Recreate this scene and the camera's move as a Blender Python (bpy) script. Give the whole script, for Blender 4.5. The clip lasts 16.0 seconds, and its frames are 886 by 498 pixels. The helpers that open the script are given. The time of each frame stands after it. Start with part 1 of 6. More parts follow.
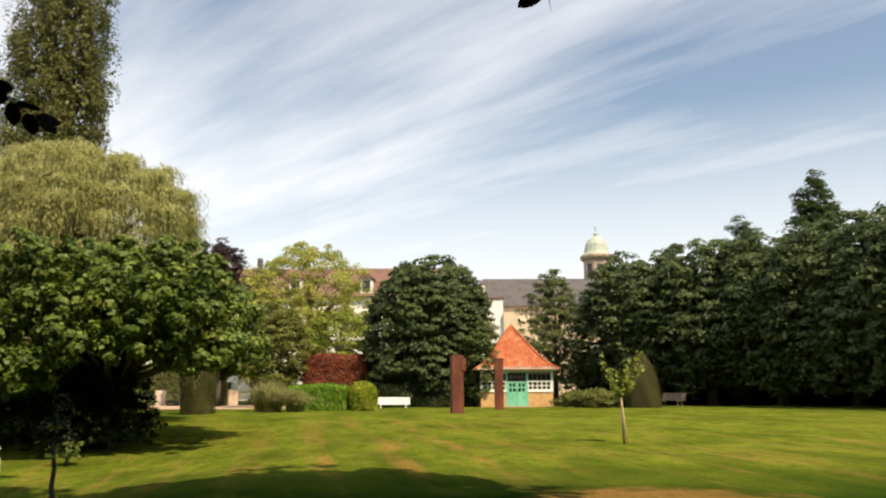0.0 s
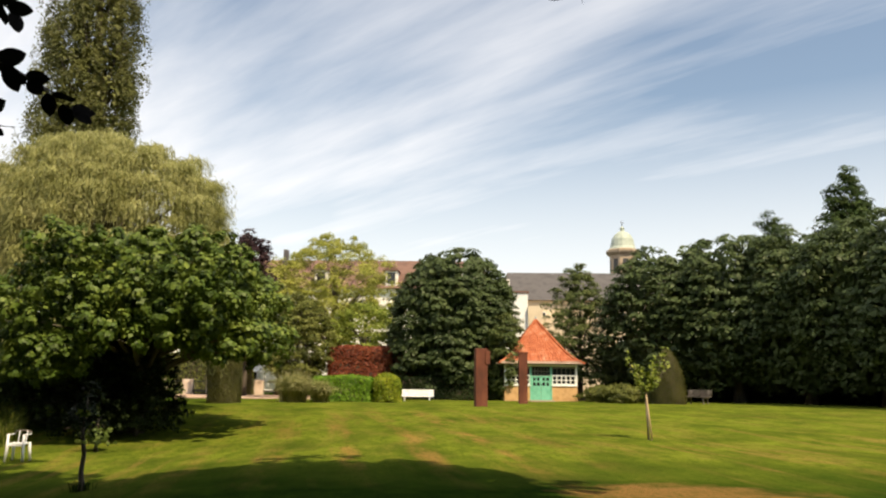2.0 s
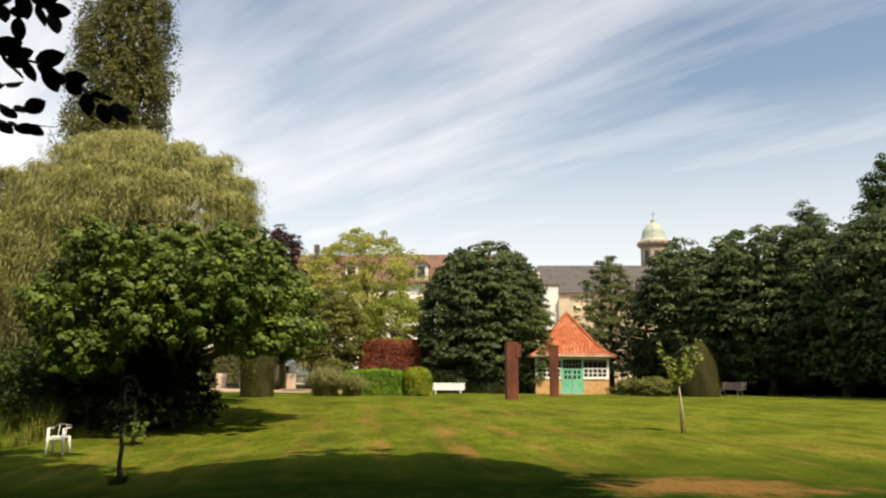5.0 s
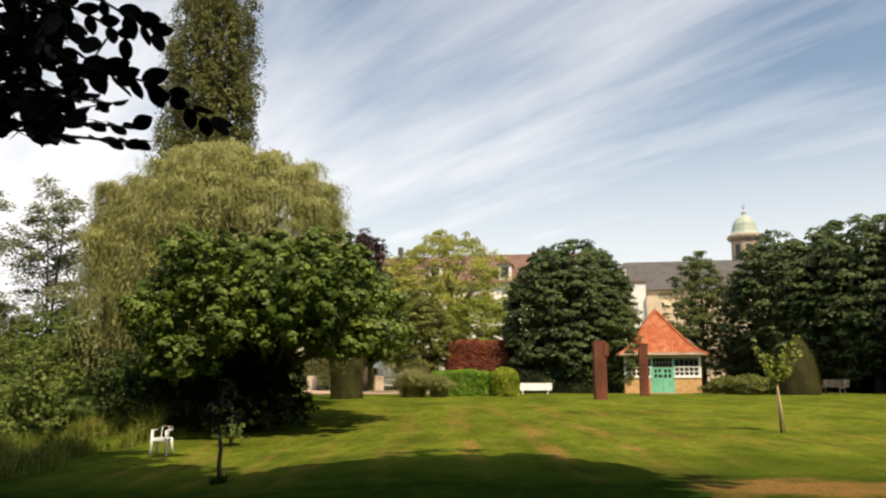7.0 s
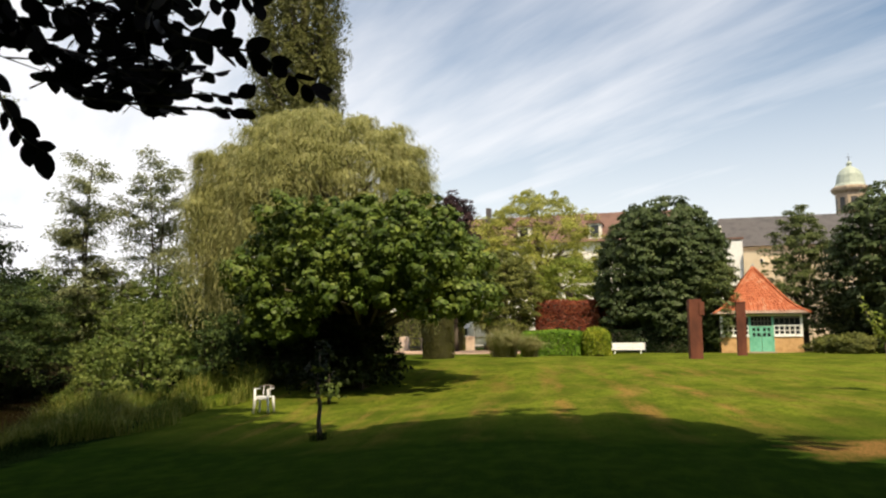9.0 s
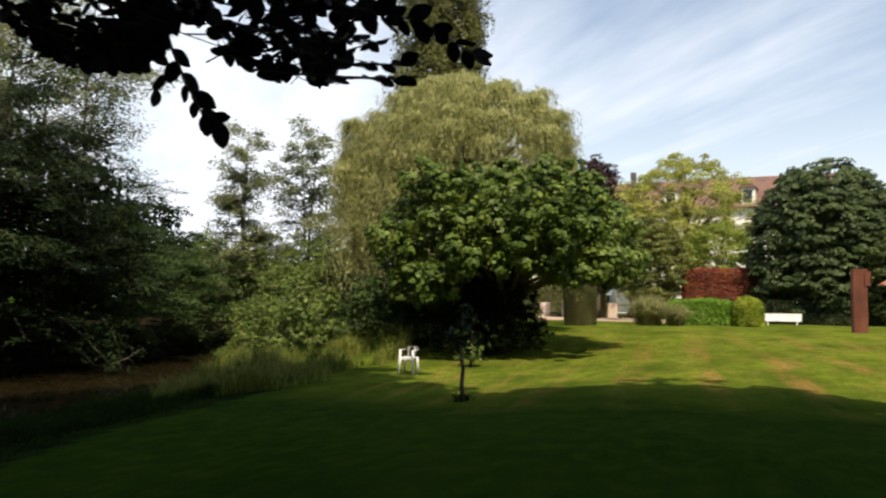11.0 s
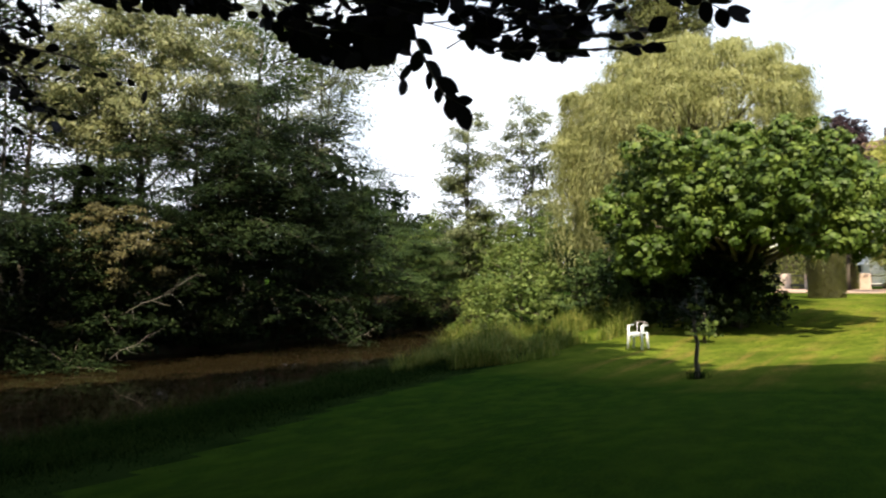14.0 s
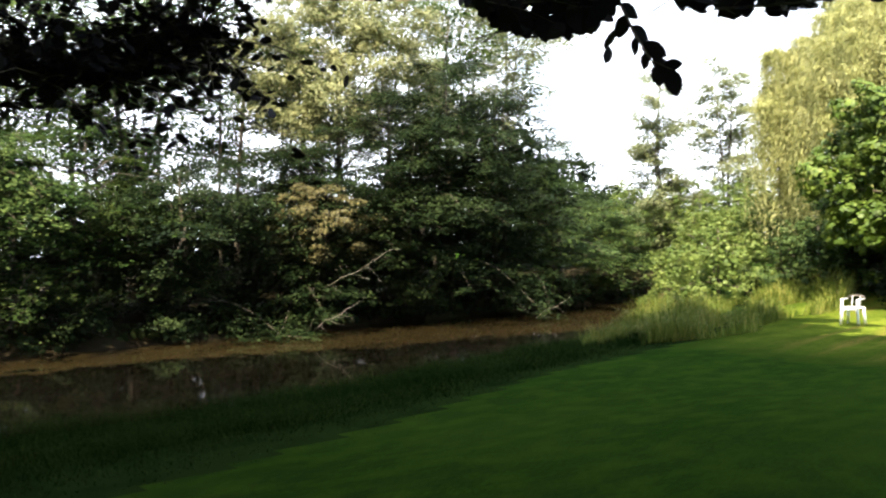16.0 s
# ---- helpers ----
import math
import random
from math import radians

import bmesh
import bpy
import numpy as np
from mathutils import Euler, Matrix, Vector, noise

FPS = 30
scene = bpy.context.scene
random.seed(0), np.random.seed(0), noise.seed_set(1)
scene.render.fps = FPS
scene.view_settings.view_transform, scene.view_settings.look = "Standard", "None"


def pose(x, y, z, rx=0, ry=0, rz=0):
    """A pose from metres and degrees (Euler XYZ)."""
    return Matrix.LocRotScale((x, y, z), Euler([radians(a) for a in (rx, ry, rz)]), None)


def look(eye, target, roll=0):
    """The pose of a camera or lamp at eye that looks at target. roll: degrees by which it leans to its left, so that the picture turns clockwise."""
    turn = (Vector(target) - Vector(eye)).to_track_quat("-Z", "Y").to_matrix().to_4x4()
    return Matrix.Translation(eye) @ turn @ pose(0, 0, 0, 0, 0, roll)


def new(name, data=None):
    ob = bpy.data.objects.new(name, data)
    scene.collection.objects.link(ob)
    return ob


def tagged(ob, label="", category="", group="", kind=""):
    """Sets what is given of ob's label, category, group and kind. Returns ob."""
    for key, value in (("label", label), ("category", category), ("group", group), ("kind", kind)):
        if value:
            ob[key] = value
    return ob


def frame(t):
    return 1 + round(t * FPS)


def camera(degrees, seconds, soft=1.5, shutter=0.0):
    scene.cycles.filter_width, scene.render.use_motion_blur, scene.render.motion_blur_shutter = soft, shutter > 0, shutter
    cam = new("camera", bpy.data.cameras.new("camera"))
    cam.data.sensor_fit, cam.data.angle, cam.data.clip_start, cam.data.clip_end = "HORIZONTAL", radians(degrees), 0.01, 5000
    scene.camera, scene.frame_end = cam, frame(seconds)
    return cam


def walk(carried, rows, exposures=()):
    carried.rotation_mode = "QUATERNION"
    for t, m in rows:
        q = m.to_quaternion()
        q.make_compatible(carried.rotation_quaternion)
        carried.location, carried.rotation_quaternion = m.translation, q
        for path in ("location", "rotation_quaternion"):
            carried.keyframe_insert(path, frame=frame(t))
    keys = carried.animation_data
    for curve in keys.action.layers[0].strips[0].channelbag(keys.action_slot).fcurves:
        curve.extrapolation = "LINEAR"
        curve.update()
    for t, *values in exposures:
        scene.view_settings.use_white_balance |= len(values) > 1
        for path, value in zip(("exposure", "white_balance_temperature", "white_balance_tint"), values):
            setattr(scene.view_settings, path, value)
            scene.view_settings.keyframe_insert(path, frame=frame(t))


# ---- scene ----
cam = camera(57.93, 16.0, soft=2.2, shutter=0.4)
PATH = [
    (0, 0.001, -0.000, 1.60, 100.119, 0.266, -0.293),
    (0.5, -0.004, 0.000, 1.60, 99.870, -0.200, 0.822),
    (1, -0.007, 0.000, 1.60, 99.755, -0.367, 1.624),
    (1.5, -0.006, 0.000, 1.60, 99.776, -0.559, 1.477),
    (2, -0.006, 0.000, 1.60, 99.613, -0.642, 1.379),
    (2.5, -0.006, 0.000, 1.60, 99.359, -0.904, 1.419),
    (3, -0.006, 0.000, 1.60, 99.177, -0.407, 1.393),
    (3.5, -0.005, 0.000, 1.60, 99.114, -0.510, 1.085),
    (6, -0.027, -0.002, 1.60, 99.116, -0.008, 6.365),
    (6.5, -0.033, -0.002, 1.60, 99.049, 0.263, 7.740),
    (7, -0.041, -0.004, 1.60, 99.162, 0.151, 9.635),
    (7.5, -0.051, -0.006, 1.60, 98.577, 0.485, 11.960),
    (8, -0.059, -0.007, 1.60, 97.700, 0.763, 13.700),
    (10.3, -0.089, -0.017, 1.60, 94.807, -0.698, 21.148),
    (10.5, -0.094, -0.019, 1.60, 94.496, -0.812, 22.500),
    (11, -0.108, -0.026, 1.60, 93.876, -0.825, 25.998),
    (11.5, -0.122, -0.033, 1.60, 93.350, -0.436, 29.563),
    (12, -0.132, -0.040, 1.60, 93.378, -0.202, 32.481),
    (12.5, -0.140, -0.045, 1.60, 93.068, 0.155, 34.628),
    (13, -0.148, -0.051, 1.60, 92.625, 0.117, 36.905),
    (13.5, -0.155, -0.057, 1.60, 92.285, -0.047, 39.079),
    (14, -0.164, -0.065, 1.60, 92.075, 0.269, 41.805),
    (14.5, -0.174, -0.075, 1.60, 91.653, 0.353, 45.047),
    (15, -0.184, -0.086, 1.60, 91.154, 0.619, 48.572),
    (15.5, -0.193, -0.097, 1.60, 90.817, 0.688, 51.750),
    (16, -0.201, -0.109, 1.60, 90.270, 0.859, 55.104),
]
EXPOSURES = [(0, 0.27, 7120, 10), (8, 0.10, 6980, 10), (11, 0.14, 6400, 9), (12.5, 0.32, 6300, 9), (14.5, 0.96, 6200, 9), (15.5, 1.47, 6200, 9), (16, 1.82, 6200, 8)]
walk(cam, [(t, pose(x, y, z, a, b, c)) for t, x, y, z, a, b, c in PATH], EXPOSURES)

# ---- light ----
TO_SUN = Vector((0.45, -0.60, 1.0)).normalized()
SUN_EL = math.asin(TO_SUN.z)
SUN_ROT = math.atan2(TO_SUN.x, TO_SUN.y)

sun_data = bpy.data.lights.new("sun", "SUN")
sun_data.energy, sun_data.angle, sun_data.color = 5.7, radians(0.6), (1.0, 0.85, 0.61)
sun = new("sun", sun_data)
sun.matrix_world = look(TO_SUN * 200, (0, 0, 0))


def build_world():
    """Clear sky with thin high cloud drawn out along one wind direction."""
    w = bpy.data.worlds.new("sky")
    scene.world = w
    w.use_nodes = True
    nt = w.node_tree
    nt.nodes.clear()
    n, l = nt.nodes.new, nt.links.new
    out, bg = n("ShaderNodeOutputWorld"), n("ShaderNodeBackground")
    sky = n("ShaderNodeTexSky")
    sky.sky_type, sky.sun_disc = "NISHITA", False
    sky.sun_elevation, sky.sun_rotation = SUN_EL, SUN_ROT
    sky.air_density, sky.dust_density, sky.ozone_density = 1.35, 0.3, 3.0
    co = n("ShaderNodeTexCoord")
    sep = n("ShaderNodeSeparateXYZ")
    l(co.outputs["Generated"], sep.inputs[0])
    up = n("ShaderNodeMath")
    up.operation, up.inputs[1].default_value = "MAXIMUM", 0.0
    l(sep.outputs["Z"], up.inputs[0])
    up2 = n("ShaderNodeMath")
    up2.operation, up2.inputs[1].default_value = "ADD", 0.09
    l(up.outputs[0], up2.inputs[0])
    dx, dy, plane = n("ShaderNodeMath"), n("ShaderNodeMath"), n("ShaderNodeCombineXYZ")
    for d, axis in ((dx, "X"), (dy, "Y")):
        d.operation = "DIVIDE"
        l(sep.outputs[axis], d.inputs[0])
        l(up2.outputs[0], d.inputs[1])
        l(d.outputs[0], plane.inputs[axis])
    turn = n("ShaderNodeMapping")
    turn.inputs["Rotation"].default_value = (0, 0, radians(-CLOUD_WAY))
    l(plane.outputs[0], turn.inputs[0])
    total = None
    for scale, stretch, detail, rough, share in ((1.0, 0.20, 6, 0.54, 0.62), (2.6, 0.22, 6, 0.60, 0.24), (0.45, 0.6, 3, 0.5, 0.52)):
        m = n("ShaderNodeMapping")
        m.inputs["Scale"].default_value = (scale, scale * stretch, 1)
        m.inputs["Location"].default_value = (scale * 3.7, scale * 1.3, scale)
        l(turn.outputs[0], m.inputs[0])
        t = n("ShaderNodeTexNoise")
        t.inputs["Scale"].default_value, t.inputs["Detail"].default_value = 1.6, detail
        t.inputs["Roughness"].default_value, t.inputs["Distortion"].default_value = rough, 0.25
        l(m.outputs[0], t.inputs["Vector"])
        k = n("ShaderNodeMath")
        k.operation, k.inputs[1].default_value = "MULTIPLY", share
        l(t.outputs["Fac"], k.inputs[0])
        if total is None:
            total = k
        else:
            a = n("ShaderNodeMath")
            a.operation = "ADD"
            l(total.outputs[0], a.inputs[0])
            l(k.outputs[0], a.inputs[1])
            total = a
    # the veil thickens towards the west
    west = n("ShaderNodeMapRange")
    west.inputs["From Min"].default_value, west.inputs["From Max"].default_value = -0.30, -0.66
    west.inputs["To Min"].default_value, west.inputs["To Max"].default_value = 0.0, 0.27
    l(sep.outputs["X"], west.inputs["Value"])
    veil = n("ShaderNodeMath")
    veil.operation = "ADD"
    l(total.outputs[0], veil.inputs[0])
    l(west.outputs[0], veil.inputs[1])
    total = veil
    ramp = n("ShaderNodeValToRGB")
    ramp.color_ramp.elements[0].position, ramp.color_ramp.elements[0].color = 0.56, (0.06, 0.06, 0.06, 1)
    ramp.color_ramp.elements[1].position, ramp.color_ramp.elements[1].color = 0.92, (1, 1, 1, 1)
    l(total.outputs[0], ramp.inputs[0])
    haze = n("ShaderNodeMapRange")
    haze.inputs["From Min"].default_value, haze.inputs["From Max"].default_value = 0.0, 0.36
    haze.inputs["To Min"].default_value, haze.inputs["To Max"].default_value = 1.0, 0.0
    l(up.outputs[0], haze.inputs["Value"])
    most = n("ShaderNodeMath")
    most.operation = "MAXIMUM"
    l(ramp.outputs[0], most.inputs[0])
    l(haze.outputs[0], most.inputs[1])
    mix = n("ShaderNodeMix")
    mix.data_type = "RGBA"
    mix.inputs["B"].default_value = (9.1, 9.25, 9.8, 1)
    l(most.outputs[0], mix.inputs["Factor"])
    l(sky.outputs[0], mix.inputs["A"])
    l(mix.outputs["Result"], bg.inputs["Color"])
    bg.inputs["Strength"].default_value = 0.112
    l(bg.outputs[0], out.inputs["Surface"])


CLOUD_WAY = 47.0
build_world()


# ---- materials ----
def node_material(name):
    m = bpy.data.materials.new(name)
    m.use_nodes = True
    m.node_tree.nodes.clear()
    return m, m.node_tree.nodes.new, m.node_tree.links.new


def ramp_of(n, stops):
    r = n("ShaderNodeValToRGB")
    e = r.color_ramp.elements
    while len(e) < len(stops):
        e.new(0.5)
    for k, (p, c) in enumerate(stops):
        e[k].position, e[k].color = p, (*c, 1)
    return r


def leaf_material(name, dark, mid, light, through_share=0.3, rough=0.5, patch=0.6, vary=0.55, gloss=0.2):
    """Foliage: each leaf has a tone of its own, with broad patches of lighter growth; light comes through it."""
    m, n, l = node_material(name)
    geo, co = n("ShaderNodeNewGeometry"), n("ShaderNodeTexCoord")
    ns = n("ShaderNodeTexNoise")
    ns.inputs["Scale"].default_value, ns.inputs["Detail"].default_value = patch, 3
    l(co.outputs["Object"], ns.inputs["Vector"])
    a = n("ShaderNodeMath")
    a.operation, a.inputs[1].default_value, a.inputs[2].default_value = "MULTIPLY_ADD", vary, (0.55 - vary) / 2
    l(geo.outputs["Random Per Island"], a.inputs[0])
    b = n("ShaderNodeMath")
    b.operation, b.inputs[1].default_value = "MULTIPLY_ADD", 0.9
    l(ns.outputs["Fac"], b.inputs[0])
    l(a.outputs[0], b.inputs[2])
    r = ramp_of(n, ((0.35, dark), (0.70, mid), (1.0, light)))
    l(b.outputs[0], r.inputs[0])
    p, tr, mx, out = n("ShaderNodeBsdfPrincipled"), n("ShaderNodeBsdfTranslucent"), n("ShaderNodeMixShader"), n("ShaderNodeOutputMaterial")
    p.inputs["Roughness"].default_value = rough
    p.inputs["Specular IOR Level"].default_value = gloss
    l(r.outputs[0], p.inputs["Base Color"])
    l(r.outputs[0], tr.inputs["Color"])
    mx.inputs[0].default_value = through_share
    l(p.outputs[0], mx.inputs[1])
    l(tr.outputs[0], mx.inputs[2])
    l(mx.outputs[0], out.inputs[0])
    return m


def rough_material(name, c1, c2, scale=4.0, rough=0.8, bump=0.3, stretch=(1, 1, 1), metal=0.0, fine=40.0, c3=None, gloss=0.5):
    """A worn solid: broad stains and fine grain in colour and relief."""
    m, n, l = node_material(name)
    co, mp = n("ShaderNodeTexCoord"), n("ShaderNodeMapping")
    mp.inputs["Scale"].default_value = stretch
    l(co.outputs["Object"], mp.inputs[0])
    big, small = n("ShaderNodeTexNoise"), n("ShaderNodeTexNoise")
    for t, s, d in ((big, scale, 5), (small, fine, 3)):
        t.inputs["Scale"].default_value, t.inputs["Detail"].default_value = s, d
        l(mp.outputs[0], t.inputs["Vector"])
    s = n("ShaderNodeMath")
    s.operation, s.inputs[1].default_value = "MULTIPLY_ADD", 0.35
    l(small.outputs["Fac"], s.inputs[0])
    l(big.outputs["Fac"], s.inputs[2])
    r = ramp_of(n, ((0.42, c1), (0.72, c2), (0.95, c3 or c2)))
    l(s.outputs[0], r.inputs[0])
    p, out, bp = n("ShaderNodeBsdfPrincipled"), n("ShaderNodeOutputMaterial"), n("ShaderNodeBump")
    p.inputs["Roughness"].default_value, p.inputs["Metallic"].default_value = rough, metal
    p.inputs["Specular IOR Level"].default_value = gloss
    bp.inputs["Strength"].default_value, bp.inputs["Distance"].default_value = bump, 0.02
    l(s.outputs[0], bp.inputs["Height"])
    l(bp.outputs[0], p.inputs["Normal"])
    l(r.outputs[0], p.inputs["Base Color"])
    l(p.outputs[0], out.inputs[0])
    return m


MOW_WAY = 10.5


def lawn_material():
    """Mown grass: faint mower stripes, dry straw-coloured tracks along them, clover-dark patches and blade-fine grain;
    shade is in the near green.
    """
    m, n, l = node_material("lawn_grass")
    co = n("ShaderNodeTexCoord")
    turn = n("ShaderNodeMapping")
    turn.inputs["Rotation"].default_value = (0, 0, radians(-MOW_WAY))
    l(co.outputs["Object"], turn.inputs[0])

    def noise_at(src, scale, detail, stretch=(1, 1, 1)):
        mp, t = n("ShaderNodeMapping"), n("ShaderNodeTexNoise")
        mp.inputs["Scale"].default_value = stretch
        l(src, mp.inputs[0])
        l(mp.outputs[0], t.inputs["Vector"])
        t.inputs["Scale"].default_value, t.inputs["Detail"].default_value = scale, detail
        return t.outputs["Fac"]

    def mixed(fac, a, b, lo, hi, most=1.0):
        mr, mx = n("ShaderNodeMapRange"), n("ShaderNodeMix")
        mr.inputs["From Min"].default_value, mr.inputs["From Max"].default_value = lo, hi
        mr.inputs["To Max"].default_value = most
        l(fac, mr.inputs["Value"])
        mx.data_type = "RGBA"
        l(mr.outputs[0], mx.inputs["Factor"])
        for sock, v in (("A", a), ("B", b)):
            if isinstance(v, tuple):
                mx.inputs[sock].default_value = (*v, 1)
            else:
                l(v, mx.inputs[sock])
        return mx.outputs["Result"]

    # the near green is kept dark: the beech's shade is part of its colour
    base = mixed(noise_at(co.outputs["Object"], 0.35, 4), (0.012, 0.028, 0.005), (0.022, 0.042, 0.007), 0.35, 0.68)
    wave = n("ShaderNodeTexWave")
    wave.wave_type, wave.bands_direction = "BANDS", "X"
    wave.inputs["Scale"].default_value, wave.inputs["Distortion"].default_value = 0.26, 1.2
    wave.inputs["Detail"].default_value, wave.inputs["Detail Scale"].default_value = 2, 0.4
    l(turn.outputs[0], wave.inputs["Vector"])
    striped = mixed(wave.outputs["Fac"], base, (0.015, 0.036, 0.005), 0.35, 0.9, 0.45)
    dry = noise_at(turn.outputs[0], 2.3, 6, (1.0, 0.05, 1))
    # the open part: drier, with worn tracks, and coloured brighter where the sun reaches
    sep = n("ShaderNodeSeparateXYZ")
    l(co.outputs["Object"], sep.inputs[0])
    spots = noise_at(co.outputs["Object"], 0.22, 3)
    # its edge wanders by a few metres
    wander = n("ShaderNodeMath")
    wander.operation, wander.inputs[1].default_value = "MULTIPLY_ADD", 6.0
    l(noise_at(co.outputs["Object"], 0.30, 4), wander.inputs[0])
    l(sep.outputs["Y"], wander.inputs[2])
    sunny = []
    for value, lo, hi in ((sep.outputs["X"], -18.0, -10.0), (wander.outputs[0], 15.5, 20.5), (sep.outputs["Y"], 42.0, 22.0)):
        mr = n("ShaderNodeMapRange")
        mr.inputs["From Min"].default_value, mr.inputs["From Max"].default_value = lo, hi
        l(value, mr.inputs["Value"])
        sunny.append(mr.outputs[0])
    def times(a, c):
        k = n("ShaderNodeMath")
        k.operation = "MULTIPLY"
        l(a, k.inputs[0])
        l(c, k.inputs[1])
        return k.outputs[0]

    def between(src, lo, hi):
        mr = n("ShaderNodeMapRange")
        mr.inputs["From Min"].default_value, mr.inputs["From Max"].default_value = lo, hi
        l(src, mr.inputs["Value"])
        return mr.outputs[0]

    sunlit_part = times(sunny[0], sunny[1])
    yellowed = mixed(times(sunlit_part, between(noise_at(turn.outputs[0], 0.7, 6, (1, 0.6, 1)), 0.12, 0.62)), striped, (0.150, 0.180, 0.021), 0.0, 1.0, 0.95)
    worn = times(times(sunlit_part, sunny[2]), times(between(dry, 0.50, 0.62), between(spots, 0.40, 0.58)))
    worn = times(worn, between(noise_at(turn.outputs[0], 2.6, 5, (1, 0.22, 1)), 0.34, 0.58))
    rut = n("ShaderNodeTexWave")
    rut.wave_type, rut.bands_direction = "BANDS", "X"
    rut.inputs["Scale"].default_value, rut.inputs["Distortion"].default_value = 0.19, 1.6
    rut.inputs["Detail"].default_value, rut.inputs["Detail Scale"].default_value = 3, 0.5
    l(turn.outputs[0], rut.inputs["Vector"])
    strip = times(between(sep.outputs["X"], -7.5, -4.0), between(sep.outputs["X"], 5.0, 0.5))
    ruts = times(times(between(rut.outputs["Fac"], 0.60, 0.98), times(strip, between(spots, 0.36, 0.54))), times(times(sunlit_part, sunny[2]), between(noise_at(turn.outputs[0], 2.6, 7, (1, 0.30, 1)), 0.40, 0.60)))
    # tufts: lighter and darker knots of grass
    tufted = mixed(noise_at(turn.outputs[0], 3.0, 8, (1, 0.62, 1)), yellowed, (0.038, 0.068, 0.008), 0.44, 0.68, 0.50)
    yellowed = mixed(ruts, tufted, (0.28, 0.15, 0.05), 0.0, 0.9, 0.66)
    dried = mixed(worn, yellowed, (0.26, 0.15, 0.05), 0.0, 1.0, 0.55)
    dried = mixed(times(sunlit_part, noise_at(turn.outputs[0], 1.4, 7, (1, 0.45, 1))), dried, (0.23, 0.165, 0.045), 0.50, 0.80, 0.4)
    # a bare scuffed patch in the open
    away = n("ShaderNodeVectorMath")
    away.operation = "DISTANCE"
    squash = n("ShaderNodeMapping")
    squash.inputs["Scale"].default_value = (0.55, 1.0, 0.0)
    l(co.outputs["Object"], squash.inputs[0])
    l(squash.outputs[0], away.inputs[0])
    away.inputs[1].default_value = (3.3 * 0.55, 12.5, 0)
    ragged = n("ShaderNodeMath")
    ragged.operation, ragged.inputs[1].default_value = "MULTIPLY_ADD", -2.2
    l(noise_at(co.outputs["Object"], 1.3, 6), ragged.inputs[0])
    l(away.outputs["Value"], ragged.inputs[2])
    dried = mixed(between(ragged.outputs[0], 0.15, -0.55), dried, (0.23, 0.125, 0.045), 0.0, 1.0, 0.8)
    fine = noise_at(turn.outputs[0], 34, 4, (1, 0.3, 1))
    clumped = mixed(noise_at(turn.outputs[0], 11, 4, (1, 0.3, 1)), dried, (0.024, 0.050, 0.006), 0.50, 0.74, 0.5)
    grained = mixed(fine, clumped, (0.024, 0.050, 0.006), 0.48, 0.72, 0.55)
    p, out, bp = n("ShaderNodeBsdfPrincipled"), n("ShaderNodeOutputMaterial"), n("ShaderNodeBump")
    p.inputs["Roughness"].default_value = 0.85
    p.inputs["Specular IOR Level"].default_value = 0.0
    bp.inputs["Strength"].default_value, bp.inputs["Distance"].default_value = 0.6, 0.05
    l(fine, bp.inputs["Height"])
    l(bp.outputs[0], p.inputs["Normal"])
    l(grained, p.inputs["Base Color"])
    l(p.outputs[0], out.inputs[0])
    return m


def water_material():
    m, n, l = node_material("pond_water")
    co, t, t2 = n("ShaderNodeTexCoord"), n("ShaderNodeTexNoise"), n("ShaderNodeTexNoise")
    t.inputs["Scale"].default_value, t.inputs["Detail"].default_value = 2.2, 3
    t2.inputs["Scale"].default_value, t2.inputs["Detail"].default_value = 0.25, 3
    l(co.outputs["Object"], t.inputs["Vector"])
    l(co.outputs["Object"], t2.inputs["Vector"])
    r = ramp_of(n, ((0.3, (0.016, 0.0118, 0.0052)), (0.7, (0.027, 0.0198, 0.0085))))
    l(t2.outputs["Fac"], r.inputs[0])
    p, out, bp = n("ShaderNodeBsdfPrincipled"), n("ShaderNodeOutputMaterial"), n("ShaderNodeBump")
    p.inputs["Roughness"].default_value, p.inputs["IOR"].default_value = 0.03, 1.33
    bp.inputs["Strength"].default_value, bp.inputs["Distance"].default_value = 0.07, 0.02
    l(t.outputs["Fac"], bp.inputs["Height"])
    l(bp.outputs[0], p.inputs["Normal"])
    l(r.outputs[0], p.inputs["Base Color"])
    l(p.outputs[0], out.inputs[0])
    return m


def glass_material():
    m, n, l = node_material("window_glass")
    p, out = n("ShaderNodeBsdfPrincipled"), n("ShaderNodeOutputMaterial")
    p.inputs["Base Color"].default_value = (0.02, 0.022, 0.025, 1)
    p.inputs["Roughness"].default_value = 0.05
    l(p.outputs[0], out.inputs[0])
    return m


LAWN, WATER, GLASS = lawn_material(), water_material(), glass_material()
BARK = rough_material("bark", (0.035, 0.028, 0.02), (0.10, 0.08, 0.06), 3.0, 0.9, 0.8, (1, 1, 0.25))
BARK_PALE = rough_material("pale_bark", (0.10, 0.09, 0.07), (0.24, 0.21, 0.17), 3.0, 0.9, 0.6, (1, 1, 0.25))
DEADWOOD = rough_material("dead_wood", (0.17, 0.15, 0.12), (0.29, 0.26, 0.22), 3.0, 0.85, 0.5)
STAKE_WOOD = rough_material("stake_wood", (0.30, 0.20, 0.11), (0.48, 0.35, 0.21), 2.0, 0.8, 0.4, (1, 1, 0.1))
LEAF_CHESTNUT = leaf_material("chestnut_leaf", (0.030, 0.048, 0.017), (0.057, 0.084, 0.029), (0.106, 0.140, 0.050), 0.2, vary=0.25)
